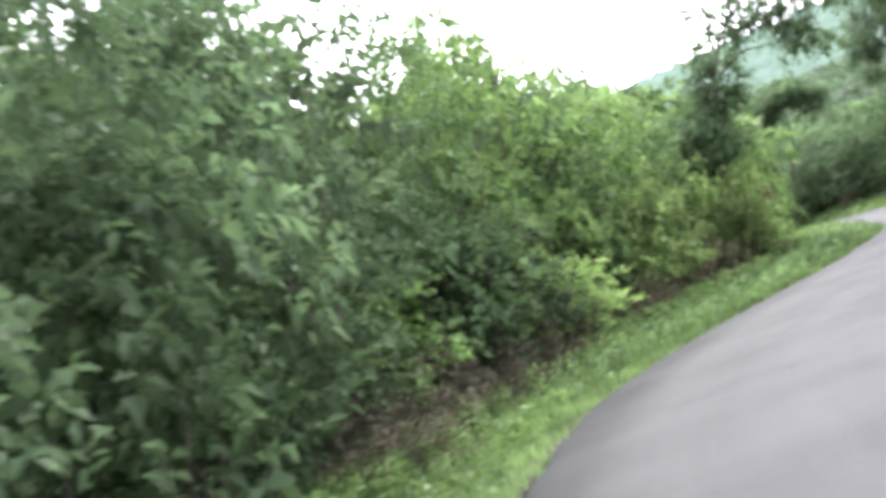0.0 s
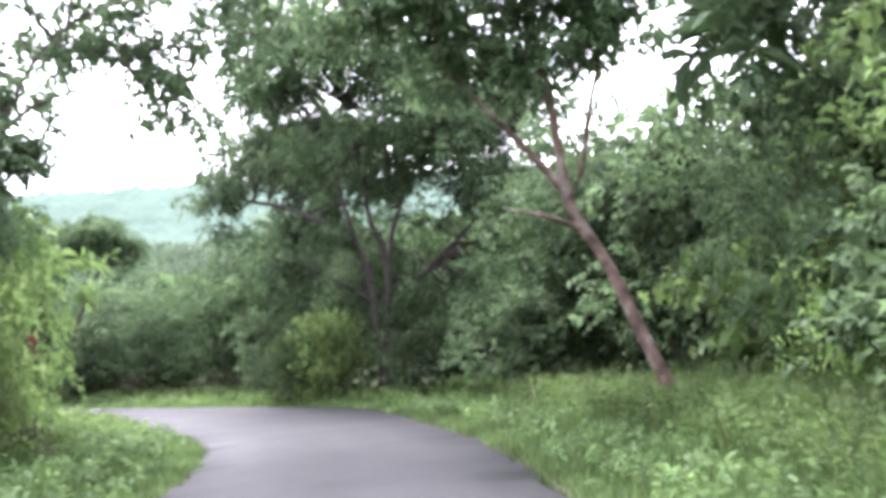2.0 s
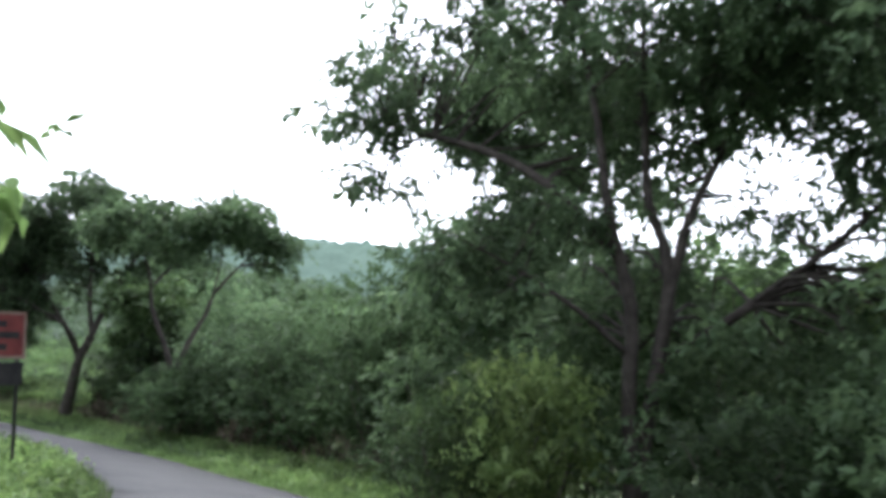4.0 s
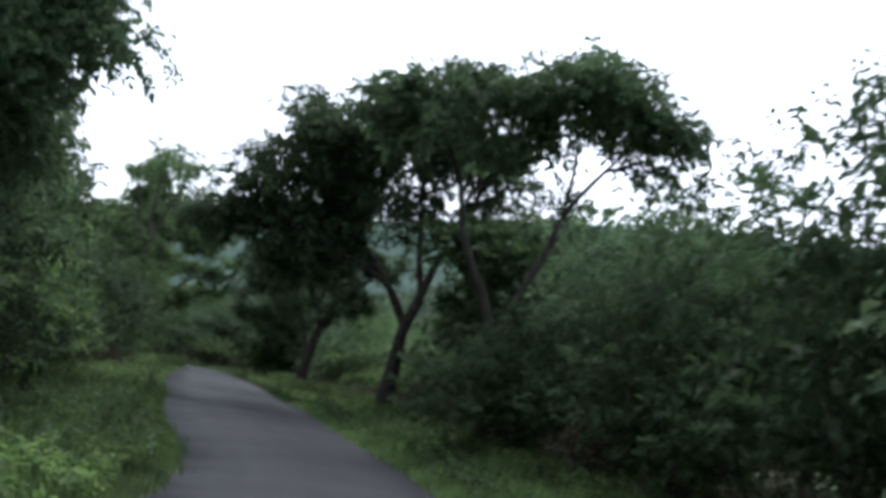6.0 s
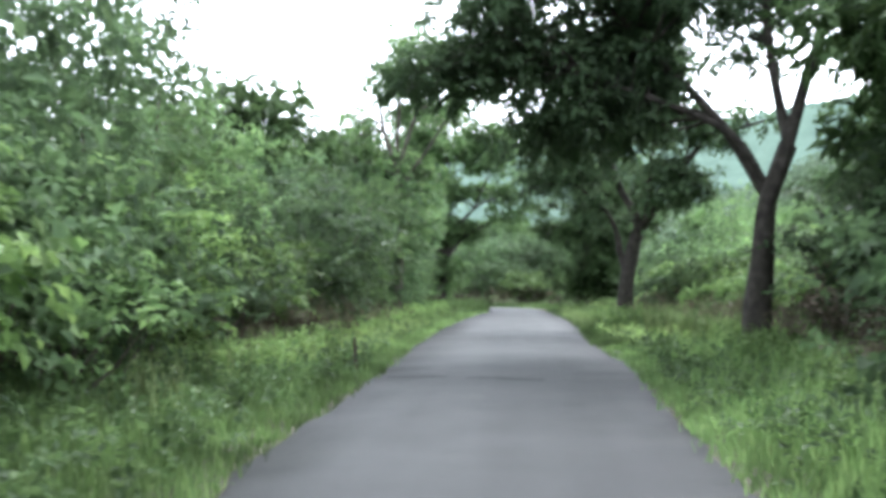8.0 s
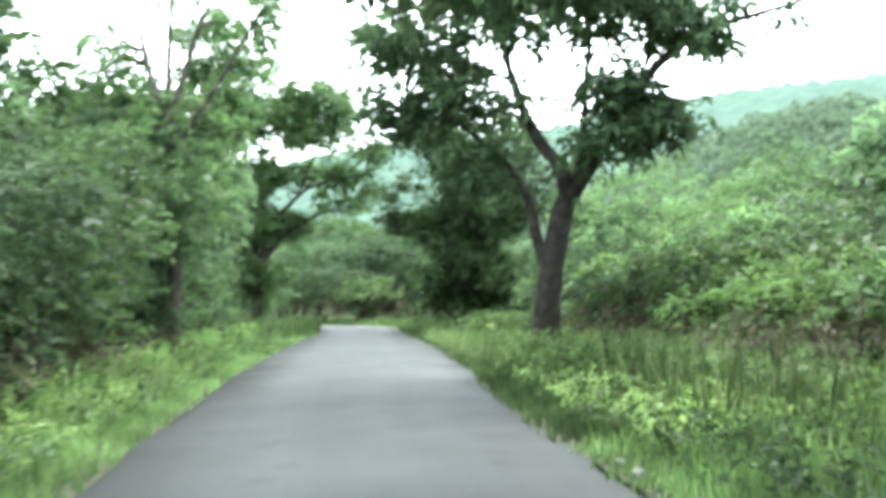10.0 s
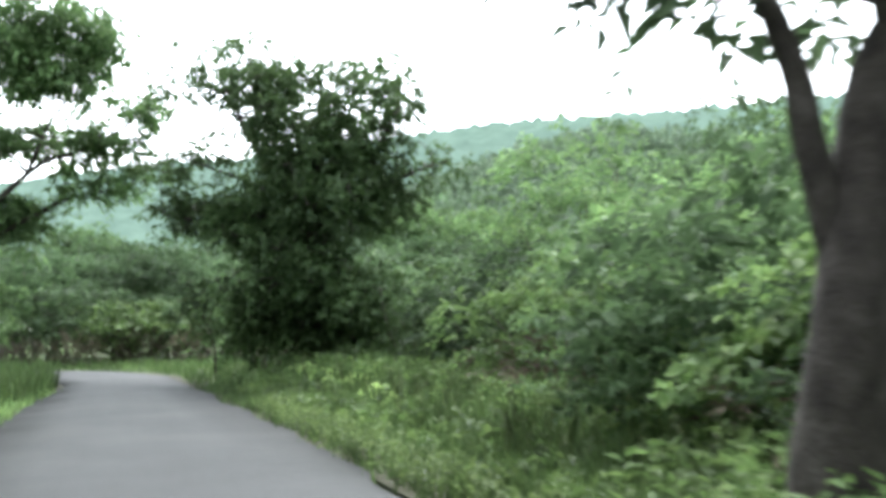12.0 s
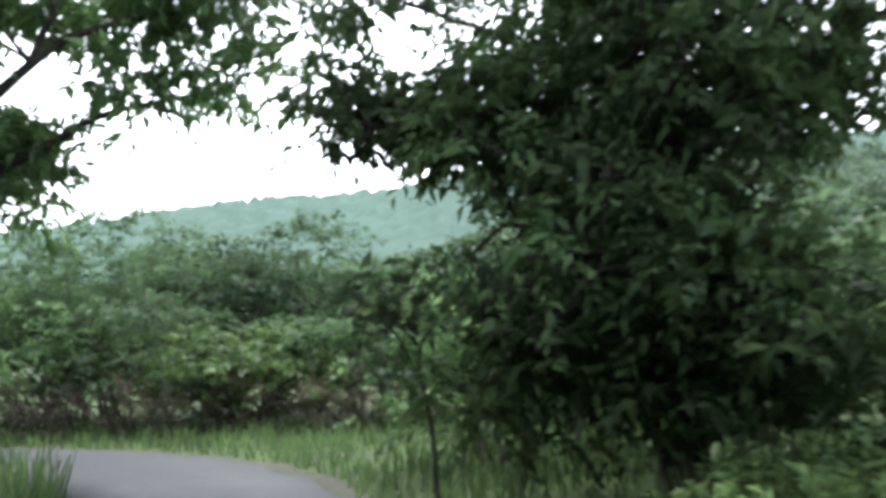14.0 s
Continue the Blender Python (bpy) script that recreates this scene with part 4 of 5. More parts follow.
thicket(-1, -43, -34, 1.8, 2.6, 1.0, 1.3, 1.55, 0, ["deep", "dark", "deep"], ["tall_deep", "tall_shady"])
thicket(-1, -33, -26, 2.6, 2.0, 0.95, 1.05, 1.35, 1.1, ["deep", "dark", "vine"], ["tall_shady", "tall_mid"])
thicket(-1, -25, -13, 4.4, 1.8, 0.95, 0.9, 0.8, 0.85, ["lime", "vine", "lime", "round", "lime", "dense"], ["tall_fine", "tall_fine", "tall_mid"])
thicket(-1, -12, -2, 4.6, 2.2, 0.9, 0.75, 0.8, 0.85, ["dense", "round", "dark"])
thicket(-1, -1, 13, 3.6, 2.2, 0.9, 0.8, 0.8, 0.9, ["dense", "round", "dark"])
thicket(-1, 13, 27, 2.4, 2.2, 1.0, 1.1, 0, 1.35, ["dense", "deep", "dark", "vine", "deep"])
thicket(-1, 28, 42, 2.2, 2.2, 0.95, 1.0, 0.72, 0.7, ["round", "deep", "vine", "dense"], ["tall_mid", "tall_dark"])
thicket(-1, 43, 60, 2.2, 2.2, 0.95, 1.0, 1.15, 1.15, ["deep", "dense", "dark"])
thicket(1, -42, -33, 3.2, 3.6, 1.0, 1.0, 0, 0, ["dense", "dark"])
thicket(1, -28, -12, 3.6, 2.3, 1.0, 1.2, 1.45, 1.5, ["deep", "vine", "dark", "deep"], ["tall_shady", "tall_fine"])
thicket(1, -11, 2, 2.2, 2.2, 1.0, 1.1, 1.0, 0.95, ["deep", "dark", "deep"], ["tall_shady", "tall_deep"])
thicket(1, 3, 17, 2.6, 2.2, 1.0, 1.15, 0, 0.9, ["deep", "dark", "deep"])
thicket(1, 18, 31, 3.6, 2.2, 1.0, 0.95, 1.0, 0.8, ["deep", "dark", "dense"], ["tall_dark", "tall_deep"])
thicket(1, 33, 41, 3.8, 2.2, 0.9, 0.68, 0.5, 0.5, ["round", "vine", "dense"], ["tall_mid", "tall_dark"])
thicket(1, 43.5, 56, 2.7, 2.0, 0.9, 0.92, 0.58, 0.5, ["dense", "vine", "deep", "dense", "round", "deep"], ["tall_mid", "tall_dark"])
# dry undergrowth at the foot of the thicket
for side, y0, y1, off in [(-1, -26, -12, 3.4), (-1, -34, -27, 1.8), (1, 34, 41, 3.0), (1, 46, 54, 3.0), (-1, 30, 48, 2.2), (1, 8, 28, 3.0)]:
    for i in range(row_at(y0, side), row_at(y1, side), 9):
        bush("dry", *beside(side, i, off + g.uniform(-0.2, 0.5)), g.uniform(0.7, 1.2), g.uniform(0.8, 1.3), g.uniform(0, 6.28))
# single taller scrub, and trees that stand above it
def woods(places):
    for kind, x, y, sz in places:
        wood(kind, x, y, sz, g.uniform(0, 6.28))


def scrub(places):
    for kind, x, y, h in places:
        bush(kind, x, y, 0.95, h / 5.6 / 0.95, g.uniform(0, 6.28))


# outer side of the second bend
scrub([("tall_deep", 7.9, 8.3, 6.3), ("tall_shady", 8.0, 5.2, 6.6), ("tall_dark", 9.0, 2.6, 6.6), ("tall_deep", 7.0, 12.0, 5.2), ("tall_shady", 7.3, 15.4, 4.8)])
# outer side of the straight
scrub([("tall_dark", 8.2, 21.5, 4.8), ("tall_dark", 8.6, 25.5, 5.6), ("tall", 9.2, 29.5, 4.8), ("tall_dark", 7.4, 33.6, 4.6), ("tall_fine", 8.2, 37.4, 3.6)])
woods([(0, 9.6, 36.6, 1.0), (0, 12.4, 41.0, 1.05), (1, 7.0, 30.0, 0.85)])
# inner side of the straight
scrub([("tall_shady", -5.4, 20.0, 7.0), ("tall_shady", -5.7, 23.0, 7.6), ("tall_shady", -6.0, 26.0, 7.2), ("tall_mid", -6.4, 29.2, 6.4), ("tall_mid", -6.7, 33.0, 5.6)])
# inner side of the first bend
scrub([("tall_mid", -11.6, -13.6, 7.2), ("tall_mid", -14.6, -18.4, 7.6), ("tall", -10.4, -10.6, 6.6), ("tall", -9.4, -7.0, 5.6), ("tall_dark", -8.4, -9.0, 4.8)])
# past the last bend
scrub([("tall_mid", 6.6, 60.8, 5.8), ("tall_dark", 10.4, 61.0, 6.4), ("tall_dark", 7.6, 66.2, 3.0), ("tall_fine", 5.4, 70.6, 2.8)])
# behind the leaning tree
scrub([("tall_fine", 0.8, -24.6, 7.0), ("tall_shady", 2.2, -21.0, 7.6), ("tall_fine", -1.6, -27.2, 6.4), ("tall_shady", 3.8, -17.0, 6.2)])
# inner side of the first bend, further back
scrub([("tall_shady", -19.2, -27.2, 9.4), ("tall_shady", -19.4, -31.0, 9.4), ("tall_mid", -17.2, -24.6, 8.4), ("tall_fine", -15.6, -21.6, 8.6), ("tall_mid", -14.4, -19.4, 8.4), ("tall_fine", -12.6, -16.6, 7.2), ("tall", -19.2, -22.6, 9.0), ("tall_fine", -11.8, -14.6, 7.0), ("tall_shady", -20.6, -34.6, 9.0)])
# behind the flat-topped trees
scrub([("tall_shady", 9.4, 8.8, 7.2), ("tall_dark", 9.2, 27.5, 7.4), ("tall_dark", 10.8, 24.0, 6.8), ("tall_deep", 8.6, 32.0, 8.2), ("tall_deep", 11.5, 29.5, 8.2), ("tall_deep", 7.9, 35.8, 7.6), ("tall_deep", 10.6, 39.0, 8.6), ("tall_dark", 8.4, 34.2, 8.0), ("tall_fine", 8.0, -9.0, 7.0), ("tall_shady", 5.0, -13.0, 6.6)])
# along the straight on both sides
scrub([("tall_dark", 8.6, 24.5, 4.6), ("tall_dark", 7.6, 29.0, 5.2), ("tall_dark", -5.6, 36.6, 4.2), ("tall_mid", -5.8, 40.0, 4.8), ("tall", -6.4, 44.0, 5.4), ("tall_dark", -6.8, 48.5, 5.8)])
# past the last bend
woods([(1, 7.5, 82, 0.75), (2, 11, 86, 0.8), (0, 14.5, 80, 0.75), (1, 13.5, 72, 0.55), (0, 5.2, -23.2, 1.35), (1, 4.6, -27.5, 1.3), (2, 18, 76, 0.7), (1, 17, 66, 0.7), (0, -9.5, 58, 1.05), (1, -12, 62, 1.15)])
# behind both sides of the straight and the first bend
woods([(0, -7.8, 44, 0.8), (1, -8.4, 50, 0.9), (0, -7.4, 55, 0.9), (1, -9.5, 38, 0.75), (2, 10.8, 40, 0.6), (1, -11.5, 46, 1.1), (1, -9.0, 10.0, 0.75), (2, -7.0, 6.0, 0.7), (0, -10.0, 0.0, 0.8), (1, -20.6, -20.6, 1.1), (2, -17.6, -18.2, 0.95), (1, -23.0, -25.5, 1.3), (0, 5.4, -15.6, 0.95)])
# trees standing between the first bend and the hill
for kind, x, y, sz, turn in [(1, -10.2, -3.0, 1.2, 0.5), (2, -8.0, -4.4, 1.1, 2.1), (0, -9.0, -1.6, 1.0, 3.7), (1, -8.2, 2.0, 0.85, 5.2), (0, -13.0, -2.0, 1.3, 1.2), (1, -15.6, -6.0, 1.35, 4.4)]:
    wood(kind, x, y, sz, turn)
bush("lime", -8.55, -14.1, 0.78, 2.15, 0.4)
bush("lime", -9.0, -14.9, 0.7, 1.7, 2.2)
bush("lime", -12.6, -18.6, 1.1, 1.5, 3.4)
bush("tall_fine", -7.0, -11.7, 0.42, 1.95, 1.1)
bush("lime", -15.4, -22.6, 1.1, 1.0, 2.4)
bush("lime", 0.4, -22.9, 0.9, 1.6, 1.4)
scrub([("tall_mid", 6.6, 57.0, 4.4), ("tall_mid", 9.0, 55.6, 5.0), ("tall_dark", 11.6, 54.0, 5.2), ("tall_shady", 14.2, 52.0, 5.2), ("tall_mid", 8.0, 51.0, 3.6), ("tall_mid", 10.6, 58.4, 5.6)])
bush("lime", 4.3, -2.9, 0.8, 1.75, 2.0)
bush("dense", 3.75, -2.3, 0.5, 1.4, 4.1)
bush("deep", 4.0, -1.0, 0.6, 0.95, 0.8)
bush("dark", 4.5, -8.0, 0.7, 0.9, 1.0)
bush("deep", 4.7, 17.7, 0.75, 1.0, 2.6)
bush("dark", 5.9, 18.0, 0.85, 1.05, 0.9)
bush("dark", 3.2, -12.6, 0.8, 1.0, 4.0)
for x, y, sz in [(2.6, 40.9, 0.4), (3.2, 41.8, 0.5), (2.9, 43.4, 0.5)]:
    bush("round", x, y, sz, 0.65, x * 5)
for n, x in enumerate(np.arange(-16, 2, 1.6)):
    bush("dry", x, 72.3 + 0.3 * (n % 3), 0.9, 1.1, n)
# bushes crowding round the forked tree, the deep ones coloured as if shaded
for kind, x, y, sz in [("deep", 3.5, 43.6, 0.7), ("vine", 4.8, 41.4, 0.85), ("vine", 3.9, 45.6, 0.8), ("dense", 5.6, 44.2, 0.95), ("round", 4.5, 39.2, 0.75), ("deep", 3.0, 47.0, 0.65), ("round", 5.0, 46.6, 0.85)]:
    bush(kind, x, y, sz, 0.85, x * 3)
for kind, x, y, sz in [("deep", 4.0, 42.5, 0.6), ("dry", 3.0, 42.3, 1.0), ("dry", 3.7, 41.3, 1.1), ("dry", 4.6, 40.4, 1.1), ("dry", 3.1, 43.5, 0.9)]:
    bush(kind, x, y, sz, 1.0, y * 3)
# bushes crowding the foot of the big tree at the bend
for x, y, sz in [(3.2, 64.2, 1.0), (0.2, 65.6, 0.8), (3.0, 59.6, 0.8), (5.4, 61.5, 1.0), (1.6, 67.5, 0.9)]:
    bush("dark" if sz > 0.8 else "dense", x, y, sz, 0.9, g.uniform(0, 6.28))
# the bank of bushes that faces the last bend, and the woods beyond it
for n, x in enumerate(np.arange(-22, 14, 2.1)):
    bush(["dark", "vine", "deep", "dense"][n % 4], x, 74.3 + g.uniform(-0.6, 0.8), g.uniform(0.8, 1.1), g.uniform(0.6, 0.9), g.uniform(0, 6.28))
    bush(["tall_dark", "tall_deep"][n % 2], x + 1, 78.5 + g.uniform(-1.5, 1.5), g.uniform(0.9, 1.2), g.uniform(0.5, 0.78), g.uniform(0, 6.28))
for n in range(20):
    wood(int(g.integers(0, 2)), g.uniform(-45, 50), g.uniform(90, 125), g.uniform(0.8, 1.1), g.uniform(0, 6.28))


# ---- grass and weeds on the verges ----
def grass(name, label, count, side, y0, y1, near, far, low, high, seed):
    g = np.random.default_rng(seed)
    i = g.integers(row_at(y0, side), row_at(y1, side), count)
    out = near + (far - near) * g.uniform(0, 1, count) ** 1.5
    p = np.column_stack([beside(side, i, out) + g.normal(0, 0.08, (count, 2)), np.full(count, -0.03)])
    t = np.clip((out - near) / (far - near), 0, 1)
    h = (low + (high - low) * t) * g.uniform(0.5, 1.3, count)
    a = g.uniform(0, 2 * np.pi, count)
    lean = np.column_stack([np.cos(a), np.sin(a)]) * (h * g.uniform(0.15, 0.6, count))[:, None]
    w = np.column_stack([-np.sin(a), np.cos(a), np.zeros(count)]) * g.uniform(0.011, 0.022, count)[:, None]
    tip = p + np.column_stack([lean, h])
    v = np.stack([p - w, p + w, tip + w * 0.2, tip - w * 0.2], 1).reshape(-1, 3)
    k = np.arange(count) * 4
    f = np.concatenate([np.stack([k, k + 1, k + 2], 1), np.stack([k, k + 2, k + 3], 1)])
    return tagged(new(name, mesh_from(name, v, f, GRASS)), label, "grass", kind="stuff")


def weeds(name, label, count, side, y0, y1, near, far, mat, leaf, seed):
    g = np.random.default_rng(seed)
    i = g.integers(row_at(y0, side), row_at(y1, side), count)
    p = np.column_stack([beside(side, i, g.uniform(near, far, count)), g.uniform(0, 0.22, count)])
    d = unit(np.column_stack([g.normal(0, 0.5, (count, 2)), g.uniform(0.5, 1, count)]))
    v, f = sprigs(g, p, d, 0.3, 8, leaf, 0.25, 0.55)
    return tagged(new(name, mesh_from(name, v, f, mat)), label, "weeds", kind="stuff")


def tall_weeds(count, side, y0, y1, near, far, top, seed):
    """Knee to waist high weeds between the grass and the bushes."""
    g = np.random.default_rng(seed)
    i = g.integers(row_at(y0, side), row_at(y1, side), count)
    p = np.column_stack([beside(side, i, g.uniform(near, far, count)), np.zeros(count)])
    h = top * g.uniform(0.45, 1.0, count)
    lean = g.normal(0, 0.12, (count, 2))
    d = unit(np.column_stack([lean, np.ones(count)]))
    v, f = sprigs(g, p + d * (h * 0.35)[:, None], d, 0.45, 10, 0.11, 0.15, 0.45)
    tagged(new("tall_weeds", mesh_from("tall_weeds", v, f, LEAF_FRESH)), "knee-high leafy weeds in front of the bushes", "weeds", kind="stuff")


tall_weeds(1300, 1, 32, 60, 2.0, 3.6, 0.7, 301)
weeds("broad_weeds", "knee-high yellow-green weeds with broad leaves by the bend", 260, 1, 52, 60, 1.6, 3.6, LEAF_LIME, 0.17, 311)
weeds("verge_weeds", "bright yellow-green weeds creeping over the road's edge", 260, 1, 43, 54, 0.0, 0.35, LEAF_LIME, 0.06, 310)
weeds("broad_weeds", "lush yellow-green weeds with broad leaves near the forked tree", 480, 1, 33, 43, 0.5, 2.4, LEAF_LIME, 0.095, 312)
weeds("broad_weeds", "lush yellow-green weeds with broad leaves on the inner verge", 420, -1, 28, 44, 0.5, 2.0, LEAF_LIME, 0.095, 313)
tall_weeds(1600, 1, -28, -8, 1.4, 4.4, 1.0, 302)
tall_weeds(300, 1, 38.5, 44, 0.6, 2.8, 0.85, 307)
tall_weeds(1000, 1, 4, 30, 1.5, 3.2, 0.55, 303)
tall_weeds(900, -1, 26, 58, 1.2, 3.0, 0.6, 304)
tall_weeds(700, -1, -26, -10, 2.0, 4.2, 0.5, 305)
tall_weeds(300, -1, -40, -27, 1.0, 2.4, 0.5, 306)
SEED_GRASS = leaf_material("seeding_grass", (0.1, 0.16, 0.045), (0.165, 0.23, 0.07), (0.25, 0.27, 0.11), 0.4)


def seed_grass(count, side, y0, y1, near, far, top, seed):
    """Tall thin stalks that end in loose pale seed heads."""
    g = np.random.default_rng(seed)
    i = g.integers(row_at(y0, side), row_at(y1, side), count)
    p = np.column_stack([beside(side, i, g.uniform(near, far, count)) + g.normal(0, 0.1, (count, 2)), np.full(count, -0.03)])
    h = top * g.uniform(0.6, 1.0, count)
    d = unit(np.column_stack([g.normal(0, 0.13, (count, 2)), np.ones(count)]))
    side_way = unit(np.cross(d, g.normal(0, 1, (count, 3))))
    stalk = leaf_faces(p, d, side_way, h, np.full(count, 0.006), 0.1)
    blade = leaf_faces(p + d * (h * 0.25)[:, None], unit(d + side_way * 0.5), np.cross(d, side_way), h * 0.45, np.full(count, 0.012), 0.2)
    head = sprigs(g, p + d * (h * 0.8)[:, None], d, 0.2, 8, 0.045, 0.05, 0.35)
    tagged(new("seed_grass", mesh_from("seed_grass", *joined([stalk, blade, head]), SEED_GRASS)), "tall olive grass with pale loose seed heads", "grass", kind="stuff")


seed_grass(300, 1, 33, 42, 1.2, 3.2, 0.95, 321)
seed_grass(90, -1, 22, 34, 1.2, 2.4, 0.7, 322)
seed_grass(200, 1, -27, -10, 1.6, 3.8, 0.95, 323)
seed_grass(130, 1, 44, 58, 1.2, 2.6, 0.75, 324)
GRASS_ENDS = [(-46, -30), (-30, -10), (-10, 10), (10, 34), (34, 60)]
for n, (y0, y1) in enumerate(GRASS_ENDS):
    for side in (-1, 1):
        grass("verge_grass", "fresh green grass growing along the road verge", 12000 if y0 in (-46, -10) else 21000, side, y0, y1, 0.05, 4.6, 0.14, 0.85 if side > 0 and (y0 == -30 or y0 >= 10) else 0.5, 100 + n * 2 + side)
        weeds("verge_weeds", "low broad-leaved green weeds in the verge grass", 1100, side, y0, y1, 0.3, 4.2, [LEAF_FRESH, LEAF_MID][n % 2], 0.11, 200 + n * 2 + side)

def bend_grass():
    """Grass round the last bend, where the road turns off."""
    g = np.random.default_rng(400)
    n = 20000
    x, y = np.append(g.uniform(-22, 6, n), g.uniform(-10, -4, 9000)), np.append(g.uniform(58, 73, n), g.uniform(57, 66, 9000))
    road = (LEFT + RIGHT) / 2
    half = np.linalg.norm(RIGHT - LEFT, axis=1) / 2
    d = np.linalg.norm(np.stack([x, y], 1)[:, None] - road[None, ::3], axis=2) - half[None, ::3]
    keep = d.min(1) > 0.05
    x, y = x[keep], y[keep]
    n = len(x)
    p = np.column_stack([x, y, np.full(n, -0.05)])
    inside = (x < -4) & (y < 66.5) & (x > -11)
    h = g.uniform(0.1, 0.32, n) * np.where(inside, 2.1, 1.0)
    a = g.uniform(0, 2 * np.pi, n)
    lean = np.column_stack([np.cos(a), np.sin(a)]) * (h * g.uniform(0.15, 0.6, n))[:, None]
    w = np.column_stack([-np.sin(a), np.cos(a), np.zeros(n)]) * g.uniform(0.014, 0.026, n)[:, None]
    tip = p + np.column_stack([lean, h])
    v = np.stack([p - w, p + w, tip + w * 0.2, tip - w * 0.2], 1).reshape(-1, 3)
    k = np.arange(n) * 4
    f = np.concatenate([np.stack([k, k + 1, k + 2], 1), np.stack([k, k + 2, k + 3], 1)])
    tagged(new("verge_grass", mesh_from("verge_grass", v, f, GRASS)), "fresh green grass round the last bend", "grass", kind="stuff")


bend_grass()


def far_woods():
    """Low woods over the land on both sides, behind the rows that can be told apart."""
    g = np.random.default_rng(500)
    road = (LEFT + RIGHT) / 2
    n = 1500
    x, y = g.uniform(-68, 68, n), g.uniform(-85, 140, n)
    d = np.linalg.norm(np.stack([x, y], 1)[:, None] - road[None, ::8], axis=2).min(1)
    keep = (d > 14) & ~((np.abs(x) < 22) & (y > 60) & (y < 92))
    x, y = x[keep], y[keep]
    lobes, trunks = [], []
    for a, b in zip(x, y):
        top = 4.0 + 1.2 * math.sin(a * 0.4 + 1) * math.sin(b * 0.35) + g.uniform(-0.8, 0.8)
        for _ in range(3):
            r = g.uniform(0.9, 1.6)
            lobes.append(((a + g.normal(0, 1.0), b + g.normal(0, 1.0), top - r + g.uniform(-0.8, 0.4)), (r, r, r * 0.7)))
        trunks.append(tube(np.array([(a, b, -0.2), (a + g.normal(0, 0.1), b, top * 0.4), (a + g.normal(0, 0.2), b + g.normal(0, 0.2), top - 1.2)]), [0.12, 0.09, 0.05], 4, g))
    v, f = lobes_foliage(g, lobes, 2.4, 0.62, 4, 0.7, 0.3, 0.6, 0.1, -0.2)
    woods = tagged(new("far_woods", mesh_from("far_woods", v, f, LEAF_DARK)), "low mixed green woods behind the roadside thicket", "woods", kind="stuff")
    tv, tf = joined(trunks)
    part("trunks", mesh_from("trunks", tv, tf, BARK_GREY, True), woods)


far_woods()


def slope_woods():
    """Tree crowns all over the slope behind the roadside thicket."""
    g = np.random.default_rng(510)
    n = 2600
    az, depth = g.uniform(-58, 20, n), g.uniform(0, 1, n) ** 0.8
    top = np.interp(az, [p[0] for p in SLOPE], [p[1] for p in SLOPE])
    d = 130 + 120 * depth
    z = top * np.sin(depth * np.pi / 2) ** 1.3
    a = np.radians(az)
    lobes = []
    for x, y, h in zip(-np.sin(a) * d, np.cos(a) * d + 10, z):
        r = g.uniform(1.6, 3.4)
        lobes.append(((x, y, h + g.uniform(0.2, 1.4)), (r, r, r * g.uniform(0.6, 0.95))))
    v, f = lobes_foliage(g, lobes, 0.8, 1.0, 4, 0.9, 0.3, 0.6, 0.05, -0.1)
    tagged(new("slope_woods", mesh_from("slope_woods", v, f, HAZE_LEAF)), "tree crowns in haze-greyed green crowding the wooded slope", "woods", kind="stuff")


slope_woods()


# ---- small things on and beside the road ----
STONE_PALE = noisy_material("pale_stone", [(0.3, (0.34, 0.33, 0.3)), (0.7, (0.55, 0.54, 0.5))], 9.0, 0.85, 0.5, fine=60.0)


def stone(name, label, x, y, z, size, mat, seed):
    g = np.random.default_rng(seed)
    bm = bmesh.new()
    bmesh.ops.create_icosphere(bm, subdivisions=2, radius=1.0)
    k = g.uniform(0.7, 1.3, 3)
    for v in bm.verts:
        v.co *= size * (1 + 0.16 * math.sin(v.co.x * 4 + seed) * math.cos(v.co.y * 3 + seed * 2) + g.uniform(-0.06, 0.06))
        v.co.x, v.co.y, v.co.z = v.co.x * k[0], v.co.y * k[1], v.co.z * 0.62 * k[2]
    me = bpy.data.meshes.new(name)
    bm.to_mesh(me)
    bm.free()
    me.materials.append(mat)
    ob = new(name, me)
    ob.location = (x, y, z + size * 0.35)
    return tagged(ob, label, "stone", "stones by the road")


stone("stone", "small pale stone lying at the road's edge", 1.72, 32.9, 0.03, 0.05, STONE_PALE, 1)
stone("stone", "small pale stone lying at the road's edge", 1.78, 32.3, 0.03, 0.055, STONE_PALE, 2)
stone("stone", "small pale stone lying at the road's edge", 2.0, 31.2, 0.03, 0.04, STONE_PALE, 5)


TAR = noisy_material("tar_joint", [(0.3, (0.026, 0.026, 0.027)), (0.7, (0.038, 0.038, 0.039))], 9.0, 0.85, 0.4, fine=80.0, depth=0.004, spec=0.08)


